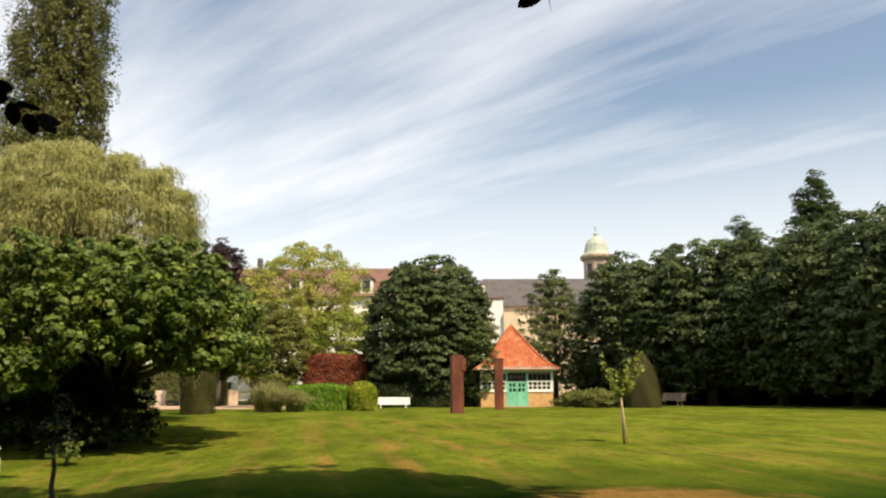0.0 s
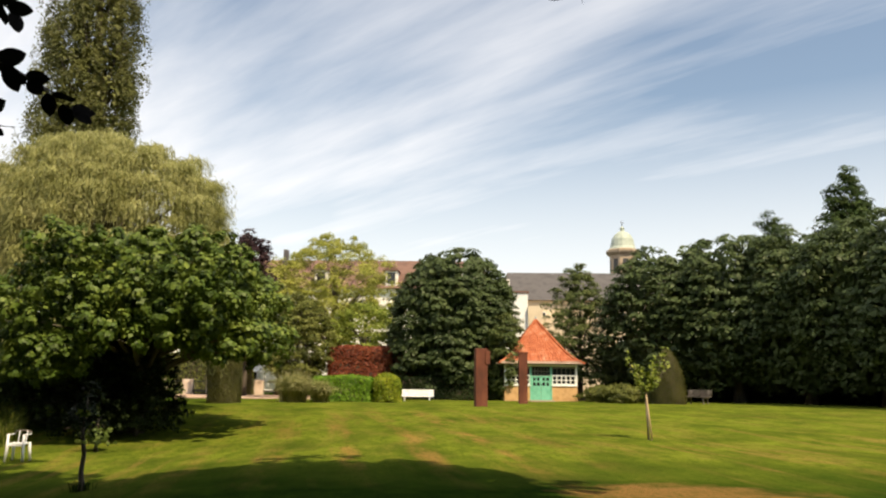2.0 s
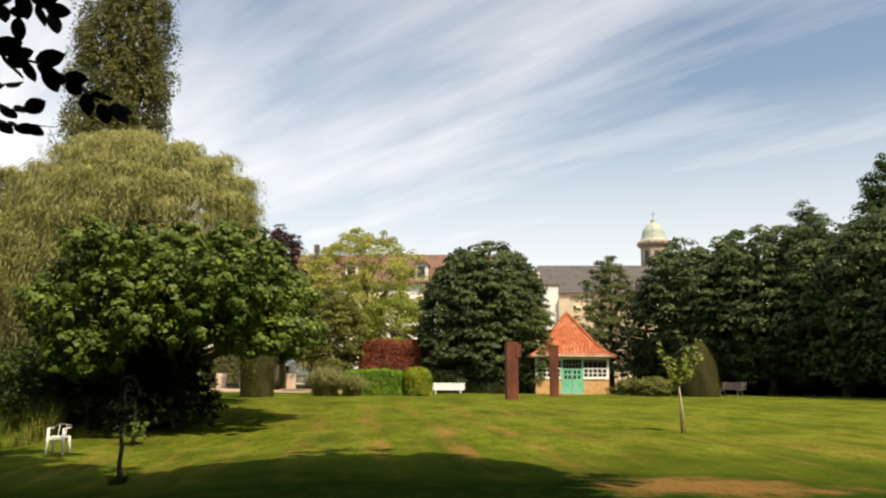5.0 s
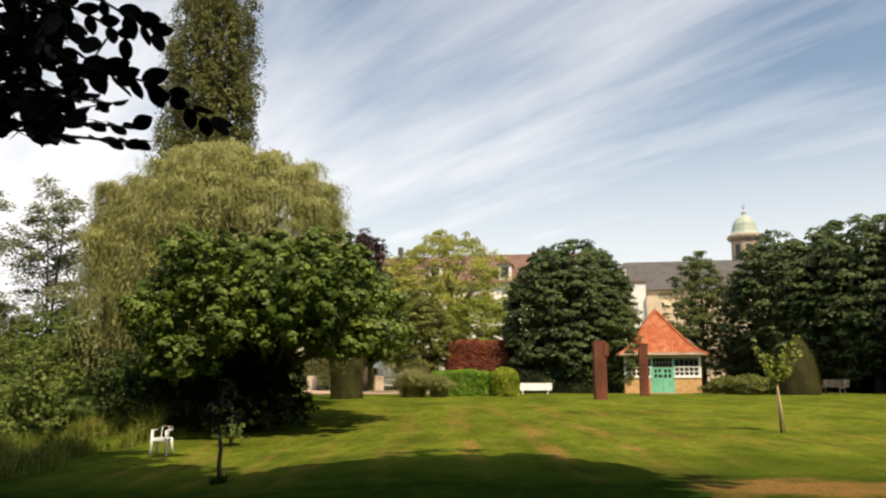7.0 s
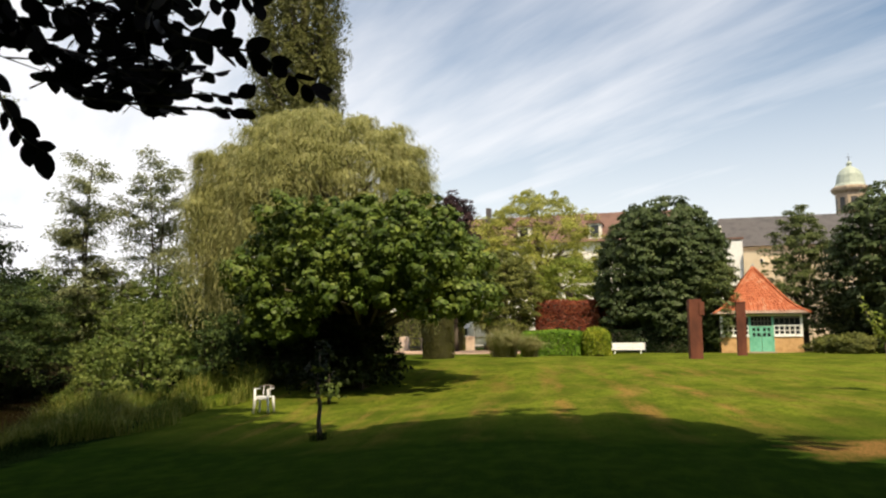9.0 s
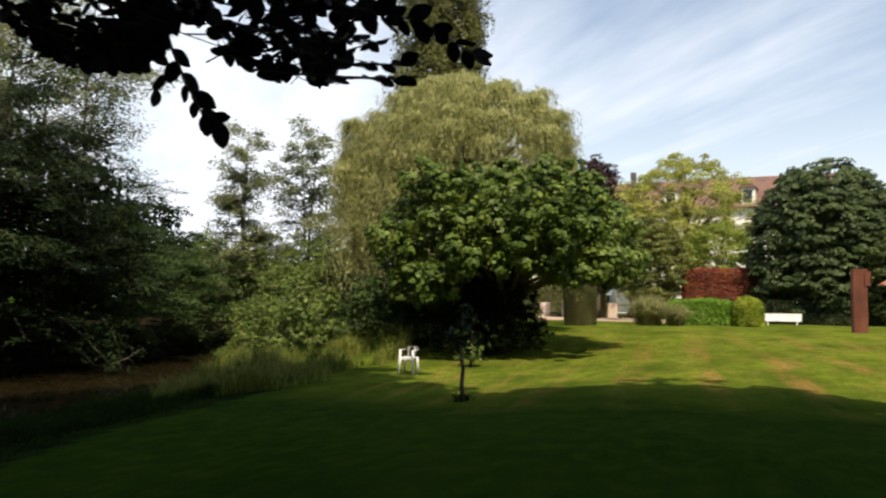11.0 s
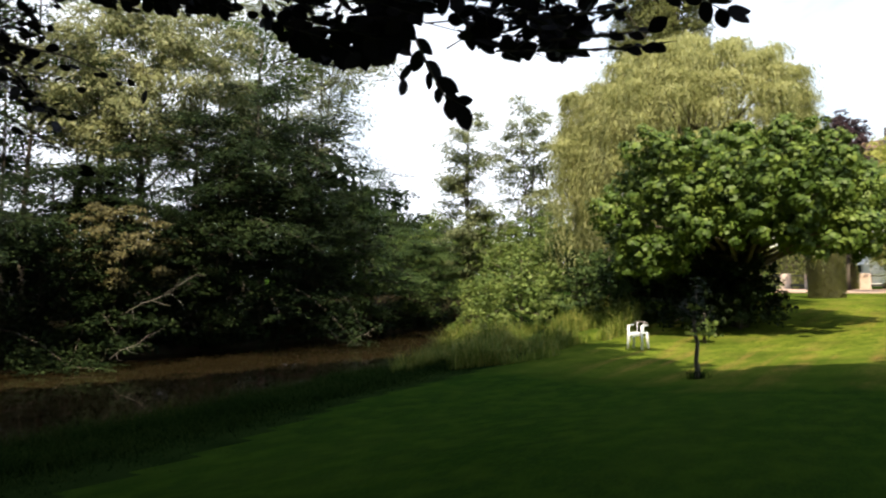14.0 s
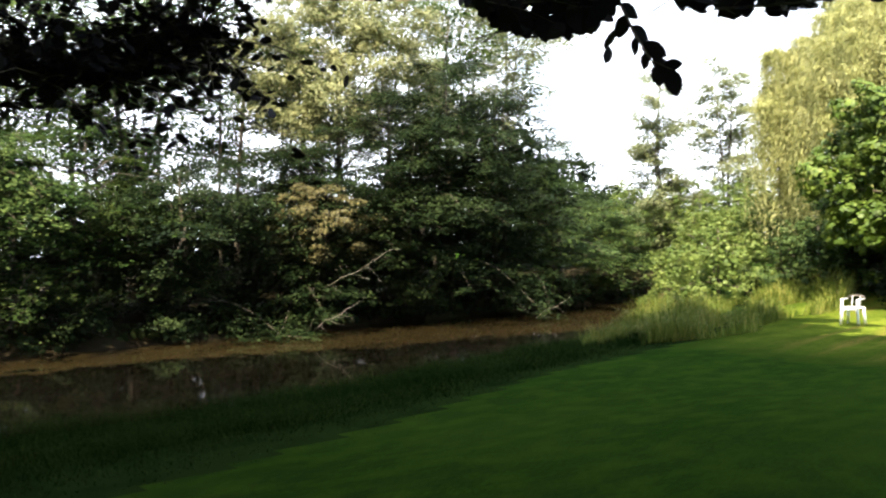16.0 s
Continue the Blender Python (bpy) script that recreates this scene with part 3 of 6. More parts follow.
def bough_tree(name, x, y, label, leaf_mat, seed, tall, radius, low, boughs, per, leaf, z=None, trunk_r=0.15, lean=(0, 0), droop=0.45, twigs=9,
               bark=None, category="tree", facing=None, bare=0.0, floor_z=-1e9, stems=1, spread=0.16, airy=False):
    """A tree of drooping boughs, each a flat layered spray of leaves along its side twigs."""
    rng = np.random.default_rng(seed)
    ob = empty(name, x, y, z)
    tagged(ob, label, category)
    foot = ob.matrix_basis.translation.z
    paths, pts, nrm, ways = [], [], [], []
    steps = 8
    spines = []
    for s in range(stems):
        ox, oy = (0, 0) if s == 0 else tuple(rng.normal(size=2) * 0.35)
        k = 1.0 if s == 0 else rng.uniform(0.7, 0.95)
        sway = rng.normal(size=2) * (0.35 if airy else 0.10)
        spine = [Vector((ox * (1 + 1.5 * q / steps) + lean[0] * (q / steps) ** 2 + sway[0] * math.sin(5.0 * q / steps), oy * (1 + 1.5 * q / steps) + lean[1] * (q / steps) ** 2 + sway[1] * math.sin(4.0 * q / steps + 1), -0.15 + 0.95 * tall * k * q / steps)) for q in range(steps + 1)]
        radii = [trunk_r * (0.75 if s else 1.0) * (1 - 0.86 * q / steps) + 0.01 for q in range(steps + 1)]
        paths.append((spine, radii))
        spines.append((spine, radii))
    for k in range(boughs):
        spine, radii = spines[k % stems]
        u = (k + rng.uniform(0, 1)) / boughs
        h = low + (tall * 0.97 - low) * u
        q = min(steps - 0.01, (h + 0.15) / (0.95 * tall) * steps)
        i = min(int(q), steps - 1)
        a = spine[i].lerp(spine[i + 1], q - i)
        way = rng.uniform(0, 2 * math.pi) if facing is None or rng.uniform() < 0.3 else facing + rng.normal() * 0.8
        # longest in the lower half, short at the top
        if airy:
            reach = radius * (0.42 + 0.58 * math.sin(math.pi * min(1.0, u * 0.95) ** 0.8)) * rng.uniform(0.45, 1.15)
            lift = rng.uniform(0.45, 1.3)
        else:
            # the middle boughs reach farthest and shade those below
            reach = radius * float(np.interp(u, (0, 0.25, 0.5, 0.75, 1), (0.30, 0.48, 1.05, 0.80, 0.25))) * rng.uniform(0.6, 1.12)
            if u < 0.4 and rng.uniform() < 0.16:
                reach = radius * rng.uniform(0.85, 1.15)
            lift = 0.30 + 0.55 * u
        d, e = Vector((math.cos(way), math.sin(way), 0)), Vector((-math.sin(way), math.cos(way), 0))
        line = []
        for j in range(6):
            v = j / 5
            p = a + d * reach * v + e * reach * 0.12 * math.sin(2.5 * v + k) + Vector((0, 0, reach * (lift * v - droop * v * v * (1.3 - 0.3 * u))))
            p.z = max(p.z, floor_z - foot + 0.05 * (j % 2))
            line.append(p)
        r0 = min(0.045, radii[i] * 0.5)
        paths.append((line, [r0, r0 * 0.8, r0 * 0.6, r0 * 0.42, r0 * 0.26, 0.005]))
        for s in range(twigs):
            v = 0.18 + 0.82 * (s + rng.uniform(0, 1)) / twigs
            jv = min(int(v * 5), 4)
            b = line[jv].lerp(line[jv + 1], v * 5 - jv)
            sgn = 1 if s % 2 else -1
            tip_way = (d * 0.8 + e * sgn * rng.uniform(0.4, 1.1) + Vector((0, 0, rng.normal() * 0.18 - 0.06))).normalized()
            length = reach * (0.42 - 0.22 * v) * rng.uniform(0.7, 1.3) + 0.25
            if rng.uniform() < bare:
                paths.append(([b, b + tip_way * length * 0.6, b + tip_way * length], [0.010, 0.006, 0.003]))
                continue
            m = max(4, int(per * length))
            f = rng.uniform(0, 1.08, m)[:, None]
            tw, bb = np.array(tip_way), np.array(b)
            q2 = bb + tw * length * f + rng.normal(size=(m, 3)) * np.array([spread, spread, 0.6 * spread if airy else 0.05]) * (0.5 + 0.9 * np.sin(np.clip(f, 0, 1) * 2.8))
            q2[:, 2:3] -= 0.16 * length * f * f
            q2[:, 2] = np.maximum(q2[:, 2], floor_z - foot + 0.1 * rng.uniform(size=m))
            pts.append(q2)
            nrm.append(np.array([0.3 * d.x, 0.3 * d.y, 1.0]) + (0.38 if airy else 0.22) * rng.normal(size=(m, 3)))
            ways.append(np.tile(tw * 1.2 + np.array([0, 0, -0.3]), (m, 1)) + 0.6 * rng.normal(size=(m, 3)))
    pts, nrm, ways = np.concatenate(pts), np.concatenate(nrm), np.concatenate(ways)
    part("trunk", tubes_mesh("trunk", paths, bark or BARK, 5), ob)
    part("crown", leaves_mesh("crown", rng, pts, nrm, leaf, leaf * 0.6, leaf_mat, ways), ob)
    return ob


# ---- ground and water ----
def build_ground():
    def axis(lo, hi, step, far):
        mid = list(np.arange(lo, hi + 0.01, step))
        out, s, v = [], step, hi
        while v < far:
            s *= 1.35
            v += s
            out.append(v)
        back, s, v = [], step, lo
        while v > -far:
            s *= 1.35
            v -= s
            back.append(v)
        return np.array(back[::-1] + mid + out)
    xs, ys = axis(-30, 24, 0.3, 2500), axis(-4, 40, 0.3, 2500)
    X, Y = np.meshgrid(xs, ys)
    Z = height(X, Y)
    verts = np.stack([X, Y, Z], -1).reshape(-1, 3)
    w = len(xs)
    faces = [(j * w + i, j * w + i + 1, (j + 1) * w + i + 1, (j + 1) * w + i) for j in range(len(ys) - 1) for i in range(w - 1)]
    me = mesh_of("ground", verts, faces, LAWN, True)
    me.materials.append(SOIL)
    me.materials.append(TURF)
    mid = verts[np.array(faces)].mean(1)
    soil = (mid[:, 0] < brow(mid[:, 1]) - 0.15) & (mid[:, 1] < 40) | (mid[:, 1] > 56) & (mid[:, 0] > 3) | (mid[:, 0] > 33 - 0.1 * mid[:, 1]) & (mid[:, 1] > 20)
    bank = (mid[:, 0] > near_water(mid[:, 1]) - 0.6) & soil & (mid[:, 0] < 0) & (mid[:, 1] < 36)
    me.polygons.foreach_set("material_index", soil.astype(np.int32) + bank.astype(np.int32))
    ob = new("ground", me)
    tagged(ob, "mown lawn with mower stripes and dry brown patches, sloping to a pond", "lawn", kind="structure")


def build_water():
    ys = np.arange(-30, 36.1, 1.0)
    verts = []
    for y in ys:
        a, b = float(far_water(y)) - 2.5, float(brow(y)) - 0.4
        verts += [(a, y, WATER_Z), (b, y, WATER_Z), (b, y, WATER_Z - 0.3), (a, y, WATER_Z - 0.3)]
    faces = []
    for k in range(len(ys) - 1):
        for s in range(4):
            a, b = k * 4 + s, k * 4 + (s + 1) % 4
            faces.append((a, a + 4, b + 4, b))
    faces += [(0, 1, 2, 3), tuple(len(verts) - 4 + i for i in (3, 2, 1, 0))]
    ob = new("water", mesh_of("water", verts, faces, WATER))
    bm = bmesh.new()
    bm.from_mesh(ob.data)
    bmesh.ops.recalc_face_normals(bm, faces=bm.faces)
    bm.to_mesh(ob.data)
    bm.free()
    tagged(ob, "still brown pond water reflecting the trees", "pond", kind="structure")


build_ground()
build_water()

# ---- trees ----
def bush_skin(w, h):
    """Places on the skin of a bush of that half-width and height, full down to the ground."""
    def sample(rng):
        d = ball_points(rng, 1)[0]
        return np.array([d[0] * w, d[1] * w, 0.25 + abs(d[2]) * (h - 0.6)]) * np.array([1, 1, 1]) * rng.uniform(0.8, 1.0)
    return sample


def build_trees():
    # the round chestnut by the pavilion
    x, y = polar(-0.7, 57)
    tree("chestnut_tree", x, y, "round dense dark green horse chestnut beside the pavilion", LEAF_CHESTNUT, 11, 10.1, 4.3, 0.5, 880, 60, 0.50, 0.25, core=6500, stray=0.30,
         profile=lambda u: min(1.0, 0.80 + 0.9 * u) * math.sqrt(max(0.0, 1 - (max(0, u - 0.45) / 0.57) ** 2.6)), shell=0.8, rough=0.06, up=0.4, flat=0.7, top=0.9, trunk_r=0.28, leaf_w=0.55)
    # the dark row along the right side of the lawn
    row = ((14.4, 61, 10.7, 4.5), (19.1, 60, 11.3, 4.7), (23.6, 58, 11.1, 4.9), (28.1, 55, 11.3, 5.2), (32.5, 51, 10.9, 5.4), (37.5, 48, 11.5, 5.5))
    for k, (a, r, h, w) in enumerate(row):
        x, y = polar(a, r)
        tagged(tree("chestnut_tree", x, y, "dense dark chestnut in a row shading the lawn's edge", LEAF_CHESTNUT, 20 + k, h, w, 1.1, 560 if k < 5 else 380 if k == 5 else 220, 46, 0.62, 0.30, core=2600, stray=0.30,
                    profile=lambda u: min(1.0, 0.62 + 1.25 * u) * math.sqrt(max(0.0, 1 - (max(0, u - 0.45) / 0.57) ** 2.6)), shell=0.76, rough=0.13, up=0.45, flat=0.66, top=0.9, trunk_r=0.3, leaf_w=0.55), group="row of chestnut trees")
    # backing added to close the row's gaps, in leaves coloured for shade
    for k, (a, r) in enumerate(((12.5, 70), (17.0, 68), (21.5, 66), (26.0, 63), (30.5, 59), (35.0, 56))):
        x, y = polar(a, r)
        tree("thicket_bush", x, y, "thicket added behind the chestnut row, coloured for the shade below it", LEAF_SHADED, 180 + k, 5.2, 4.0, 0.0, 90, 40, 0.9, 0.34, core=1400,
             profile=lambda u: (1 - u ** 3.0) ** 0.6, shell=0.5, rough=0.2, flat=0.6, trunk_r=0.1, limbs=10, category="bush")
    # behind the row
    x, y = polar(8.35, 64)
    tree("ash_tree", x, y, "mid green ash tree behind the pavilion", LEAF_ASH, 41, 10.4, 2.75, 1.0, 330, 110, 0.5, 0.15, profile=lambda u: (1 - u ** 2.0) ** 0.6, rough=0.22, trunk_r=0.2, core=900)
    x, y = polar(3.1, 53.4)
    tree("hazel_bush", x, y, "olive green hazel bush at the pavilion's corner", LEAF_ASH, 45, 5.6, 1.15, 0.2, 90, 70, 0.42, 0.16, profile=dome, rough=0.3, trunk_r=0.06, limbs=14, category="bush", core=300)
    x, y = polar(21.6, 74)
    tree("ash_tree", x, y, "airy green ash tree rising behind the chestnut row", LEAF_WOOD, 42, 15.6, 3.3, 6.0, 230, 110, 0.62, 0.16, profile=egg, rough=0.4, trunk_r=0.25)
    x, y = polar(26.6, 70)
    tree("spruce_tree", x, y, "tall dark conifer rising above the chestnut row", LEAF_BROAD, 43, 17.9, 4.7, 3.0, 720, 80, 0.55, 0.20, core=3000, profile=lambda u: (1 - u) ** 0.62, rough=0.22, trunk_r=0.3)
    x, y = polar(31.2, 66)
    tree("ash_tree", x, y, "green ash tree rising behind the chestnut row", LEAF_WOOD, 44, 12.6, 4.0, 5.0, 260, 55, 0.8, 0.3, profile=egg, rough=0.25, trunk_r=0.25)
    # yellowing robinia and its neighbours in front of the house
    x, y = polar(-9.65, 68)
    tree("robinia_tree", x, y, "airy yellow-green robinia tree in front of the white house", LEAF_YELLOW, 51, 13.0, 4.5, 4.2, 320, 110, 0.66, 0.17, profile=dome, shell=0.45, rough=0.34, flat=0.85, up=0.35, trunk_r=0.26, limbs=60)
    x, y = polar(-13.3, 66)
    tree("robinia_tree", x, y, "small yellow-green robinia tree beside the larger one", LEAF_YELLOW, 52, 10.6, 2.4, 4.0, 80, 100, 0.8, 0.18, profile=dome, shell=0.3, rough=0.3, flat=0.5, trunk_r=0.16, limbs=30)
    x, y = polar(-12.1, 57)
    tree("hawthorn_tree", x, y, "olive green loose hawthorn beyond the hedge", LEAF_OLIVE, 53, 7.0, 2.2, 0.9, 300, 90, 0.56, 0.17, profile=dome, shell=0.3, rough=0.3, trunk_r=0.14, limbs=40)
    x, y = polar(-7.2, 62)
    tree("hazel_bush", x, y, "bright green hazel bush behind the red hedge", LEAF_YOUNG, 54, 6.8, 3.0, 1.0, 180, 60, 0.7, 0.22, profile=dome, rough=0.25, trunk_r=0.12, category="bush")
    x, y = polar(-15.7, 62)
    tree("plum_tree", x, y, "dark purple-leaved tree behind the maple", LEAF_PURPLE, 55, 12.0, 1.5, 3.0, 280, 60, 0.6, 0.22, profile=dome, rough=0.2, trunk_r=0.18)
    # maple, willow and poplar
    x, y = polar(-22.6, 26.3)
    def maple_skin(rng):
        """Flat-topped round crown, higher below on the lawn side, where one can walk under it."""
        while True:
            d = ball_points(rng, 1)[0]
            p = 3.0
            k = (abs(d[0]) ** p + abs(d[1]) ** p + abs(d[2]) ** p) ** (-1 / p)
            bulge = 1 + 0.07 * math.sin(4.1 * d[0] + 3.0 * d[1] + 5.0 * d[2])
            q = d * (0.62 * k + 0.38) * bulge * np.array([3.9, 3.7, 2.7]) * rng.uniform(0.80, 1.05) + np.array([0, 0, 3.2])
            across = 0.93 * q[0] + 0.37 * q[1]
            if q[2] > 2.35 - 0.25 * float(smooth(-across, -0.9, 0.9)) - 0.7 * float(smooth(-across, 1.2, 2.4)) + 0.25 * math.exp(-((across + 0.2) / 1.3) ** 2) and across > -3.6 and q[2] < 5.75 - 0.9 * float(smooth(-across, 1.6, 3.6)) - 0.8 * float(smooth(across, 2.2, 3.8)):
                return q

    lump_tree("maple_tree", x, y, "broad dense maple with dark green sunlit leaves", LEAF_MAPLE, 61, maple_skin, 116, 0.62, 1500, 0.135, 6.0, trunk_r=0.19, limbs=46, core=9000, flat=0.9, stray=0.16)
    x, y = polar(-27.2, 56)
    tree("poplar_tree", x, y, "tall slender lombardy poplar with grey-green leaves", LEAF_POPLAR, 62, 33.0, 3.3, 3.0, 560, 200, 0.70, 0.170, core=9000, profile=column, shell=0.62, rough=0.36, flat=1.9, up=0.4, top=0.5, trunk_r=0.4, limbs=70)
    # thin trees and bushes by the water
    for a, r, h, w, s, lx in ((-41.6, 44, 10.8, 2.0, 71, 0.5), (-36.4, 45, 11.0, 2.3, 72, -0.6)):
        x, y = polar(a, r)
        bough_tree("alder_tree", x, y, "thin airy young alder beside the pond", LEAF_GREY, s, h, w, 1.2, 72, 54, 0.155, trunk_r=0.10, lean=(lx, 0), droop=0.35, bare=0.12, stems=2, spread=0.15, airy=True, twigs=8, bark=BARK)
    # the darkest ones stand under the maple, its shade put into their leaves
    for a, r, h, w, s, m in ((-37.7, 32, 3.9, 2.0, 81, LEAF_BUSH), (-33.6, 38, 5.0, 2.5, 82, LEAF_BUSH), (-40.2, 37, 3.4, 1.6, 83, LEAF_BUSH), (-44.0, 46, 4.8, 3.0, 84, LEAF_BUSH), (-39.2, 44, 5.4, 2.8, 91, LEAF_BUSH), (-36.2, 40, 5.2, 2.6, 93, LEAF_BUSH), (-31.4, 29, 2.8, 1.6, 85, LEAF_BROAD), (-30.2, 40, 5.0, 2.4, 94, LEAF_WOOD), (-26.5, 40, 5.0, 2.6, 95, LEAF_WOOD), (-29.0, 30.5, 3.2, 1.8, 86, LEAF_SHADED), (-26, 31, 3.0, 1.9, 87, LEAF_SHADED), (-23.2, 31, 2.9, 1.7, 88, LEAF_SHADED), (-22.6, 25.6, 2.6, 1.3, 89, LEAF_SHADED), (-24.9, 25.8, 2.3, 1.3, 92, LEAF_SHADED), (-23.6, 26.8, 3.6, 1.5, 96, LEAF_SHADED), (-25.0, 22.6, 1.0, 0.42, 90, LEAF_BUSH)):
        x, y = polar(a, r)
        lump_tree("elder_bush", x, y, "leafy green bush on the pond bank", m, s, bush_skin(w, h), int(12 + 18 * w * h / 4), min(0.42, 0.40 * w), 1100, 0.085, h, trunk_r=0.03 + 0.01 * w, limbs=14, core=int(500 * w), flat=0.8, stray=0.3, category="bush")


def build_far_thicket():
    """The low green belt that closes the view beyond the pond's end."""
    for k, a in enumerate((-47.0, -44.0, -41.0, -38.0, -35.0, -32.0, -29.0, -26.0, -23.0)):
        x, y = polar(a, 58 + 2.0 * (k % 2))
        tree("thicket_bush", x, y, "pale green thicket beyond the end of the pond", LEAF_BUSH, 700 + k, 4.4 + 0.8 * ((k * 5) % 3), 2.6, 0.0, 110, 46, 0.7, 0.22, core=800,
             profile=lambda u: (1 - u ** 3.0) ** 0.6, shell=0.5, rough=0.3, flat=0.6, trunk_r=0.1, limbs=10, category="bush")


def build_willow():
    """Weeping willow: fountains of hanging strands in overlapping tiers, longest on the side towards the water."""
    rng = np.random.default_rng(17)
    x, y = polar(-25.15, 35.0)
    ob = empty("willow_tree", x, y)
    tagged(ob, "large weeping willow with hanging yellow-green strands", "tree")
    paths, pts, ways, faces = [], [], [], []
    paths.append(([(0, 0, -0.1), (0.1, 0, 2.5), (0.0, 0.2, 4.6), (-0.2, 0.1, 6.2)], [0.55, 0.42, 0.30, 0.10]))

    def crown(rng):
        a, f = rng.uniform(0, 2 * math.pi), math.sqrt(rng.uniform(0.0, 1))
        w = 4.45 * (1 + 0.06 * math.sin(3 * a + 1.0) + 0.05 * math.sin(5 * a + 2.2))
        top = 4.4 + 6.45 * max(0.0, 1 - f ** 4.6) ** 0.55
        return np.array([w * f * math.cos(a), w * f * math.sin(a), top - rng.uniform(0, 1.0) * f * 1.3])

    tufts = [(c, np.array([0.0, 0.0]), 1.0) for c in spread_points(rng, 165, lambda: crown(rng))]

    # two lower tiers towards the water, with long ragged skirts
    for tx, ty, tz, wide, count, long in ((-3.7, -1.7, 9.0, 1.0, 14, 3.0), (-4.5, -2.1, 7.0, 0.9, 11, 3.4)):
        for k in range(count):
            c = np.array([tx, ty, tz]) + rng.normal(size=3) * np.array([wide * 0.6, wide * 0.8, 0.35])
            tufts.append((c, np.array([tx + 0.4, ty + 0.2]), long))
    for k, (c, mid, long) in enumerate(tufts):
        flat_way = c[:2] - mid
        f = np.linalg.norm(flat_way) / 4.9
        out = np.array([*(flat_way / max(np.linalg.norm(flat_way), 1e-6)), 0.0])
        if k % 3 == 0:
            paths.append(([(0, 0, 3 + 3 * rng.uniform()), (0.45 * c[0], 0.45 * c[1], 3.5 + 0.6 * (c[2] - 3)), tuple(c - np.array([0, 0, 0.3]))], [0.14, 0.07, 0.015]))
        wide, reach = rng.uniform(0.45, 0.85), rng.uniform(1.0, 2.0) * (0.75 + 0.9 * min(f, 1.1) ** 2) * long
        for s in range(92):
            a = rng.uniform(0, 2 * math.pi)
            to = unit((out * 0.75 + np.array([math.cos(a), math.sin(a), 0]) * 0.9)[None])[0]
            p = c + rng.normal(size=3) * np.array([0.13, 0.13, 0.08])
            length = max(0.3, min(reach * rng.uniform(0.45, 1.15), p[2] - 0.5))
            m = max(4, int(length / 0.115))
            u = np.linspace(0, 1, m)
            q = p + np.outer(wide * rng.uniform(0.3, 1.1) * np.minimum(1, 2.2 * u * length) ** 0.7, to) + np.outer(0.16 * np.sin(np.minimum(u * length * 2.5, 3.1)) - length * u ** 1.5, [0, 0, 1.0])
            q[:, :2] += rng.normal(size=2) * 0.10 * u[:, None]
            q += rng.normal(size=q.shape) * 0.035
            pts.append(q)
            ways.append(np.outer(1 - np.minimum(1, u * length * 1.3), to) + np.array([0, 0, -1.0]) * np.minimum(1, 0.25 + u * length)[:, None])
            faces.append(np.tile(to * 0.8, (m, 1)))
    pts, ways, faces = np.concatenate(pts), np.concatenate(ways), np.concatenate(faces)
    nrm = faces + 0.45 * rng.normal(size=pts.shape) + np.array([0, 0, 0.5])
    part("trunk", tubes_mesh("trunk", paths, BARK), ob)
    part("crown", leaves_mesh("crown", rng, pts, nrm, 0.22, 0.030, LEAF_WILLOW, ways * 2.2, 0.03), ob, "hanging yellow-green willow strands")


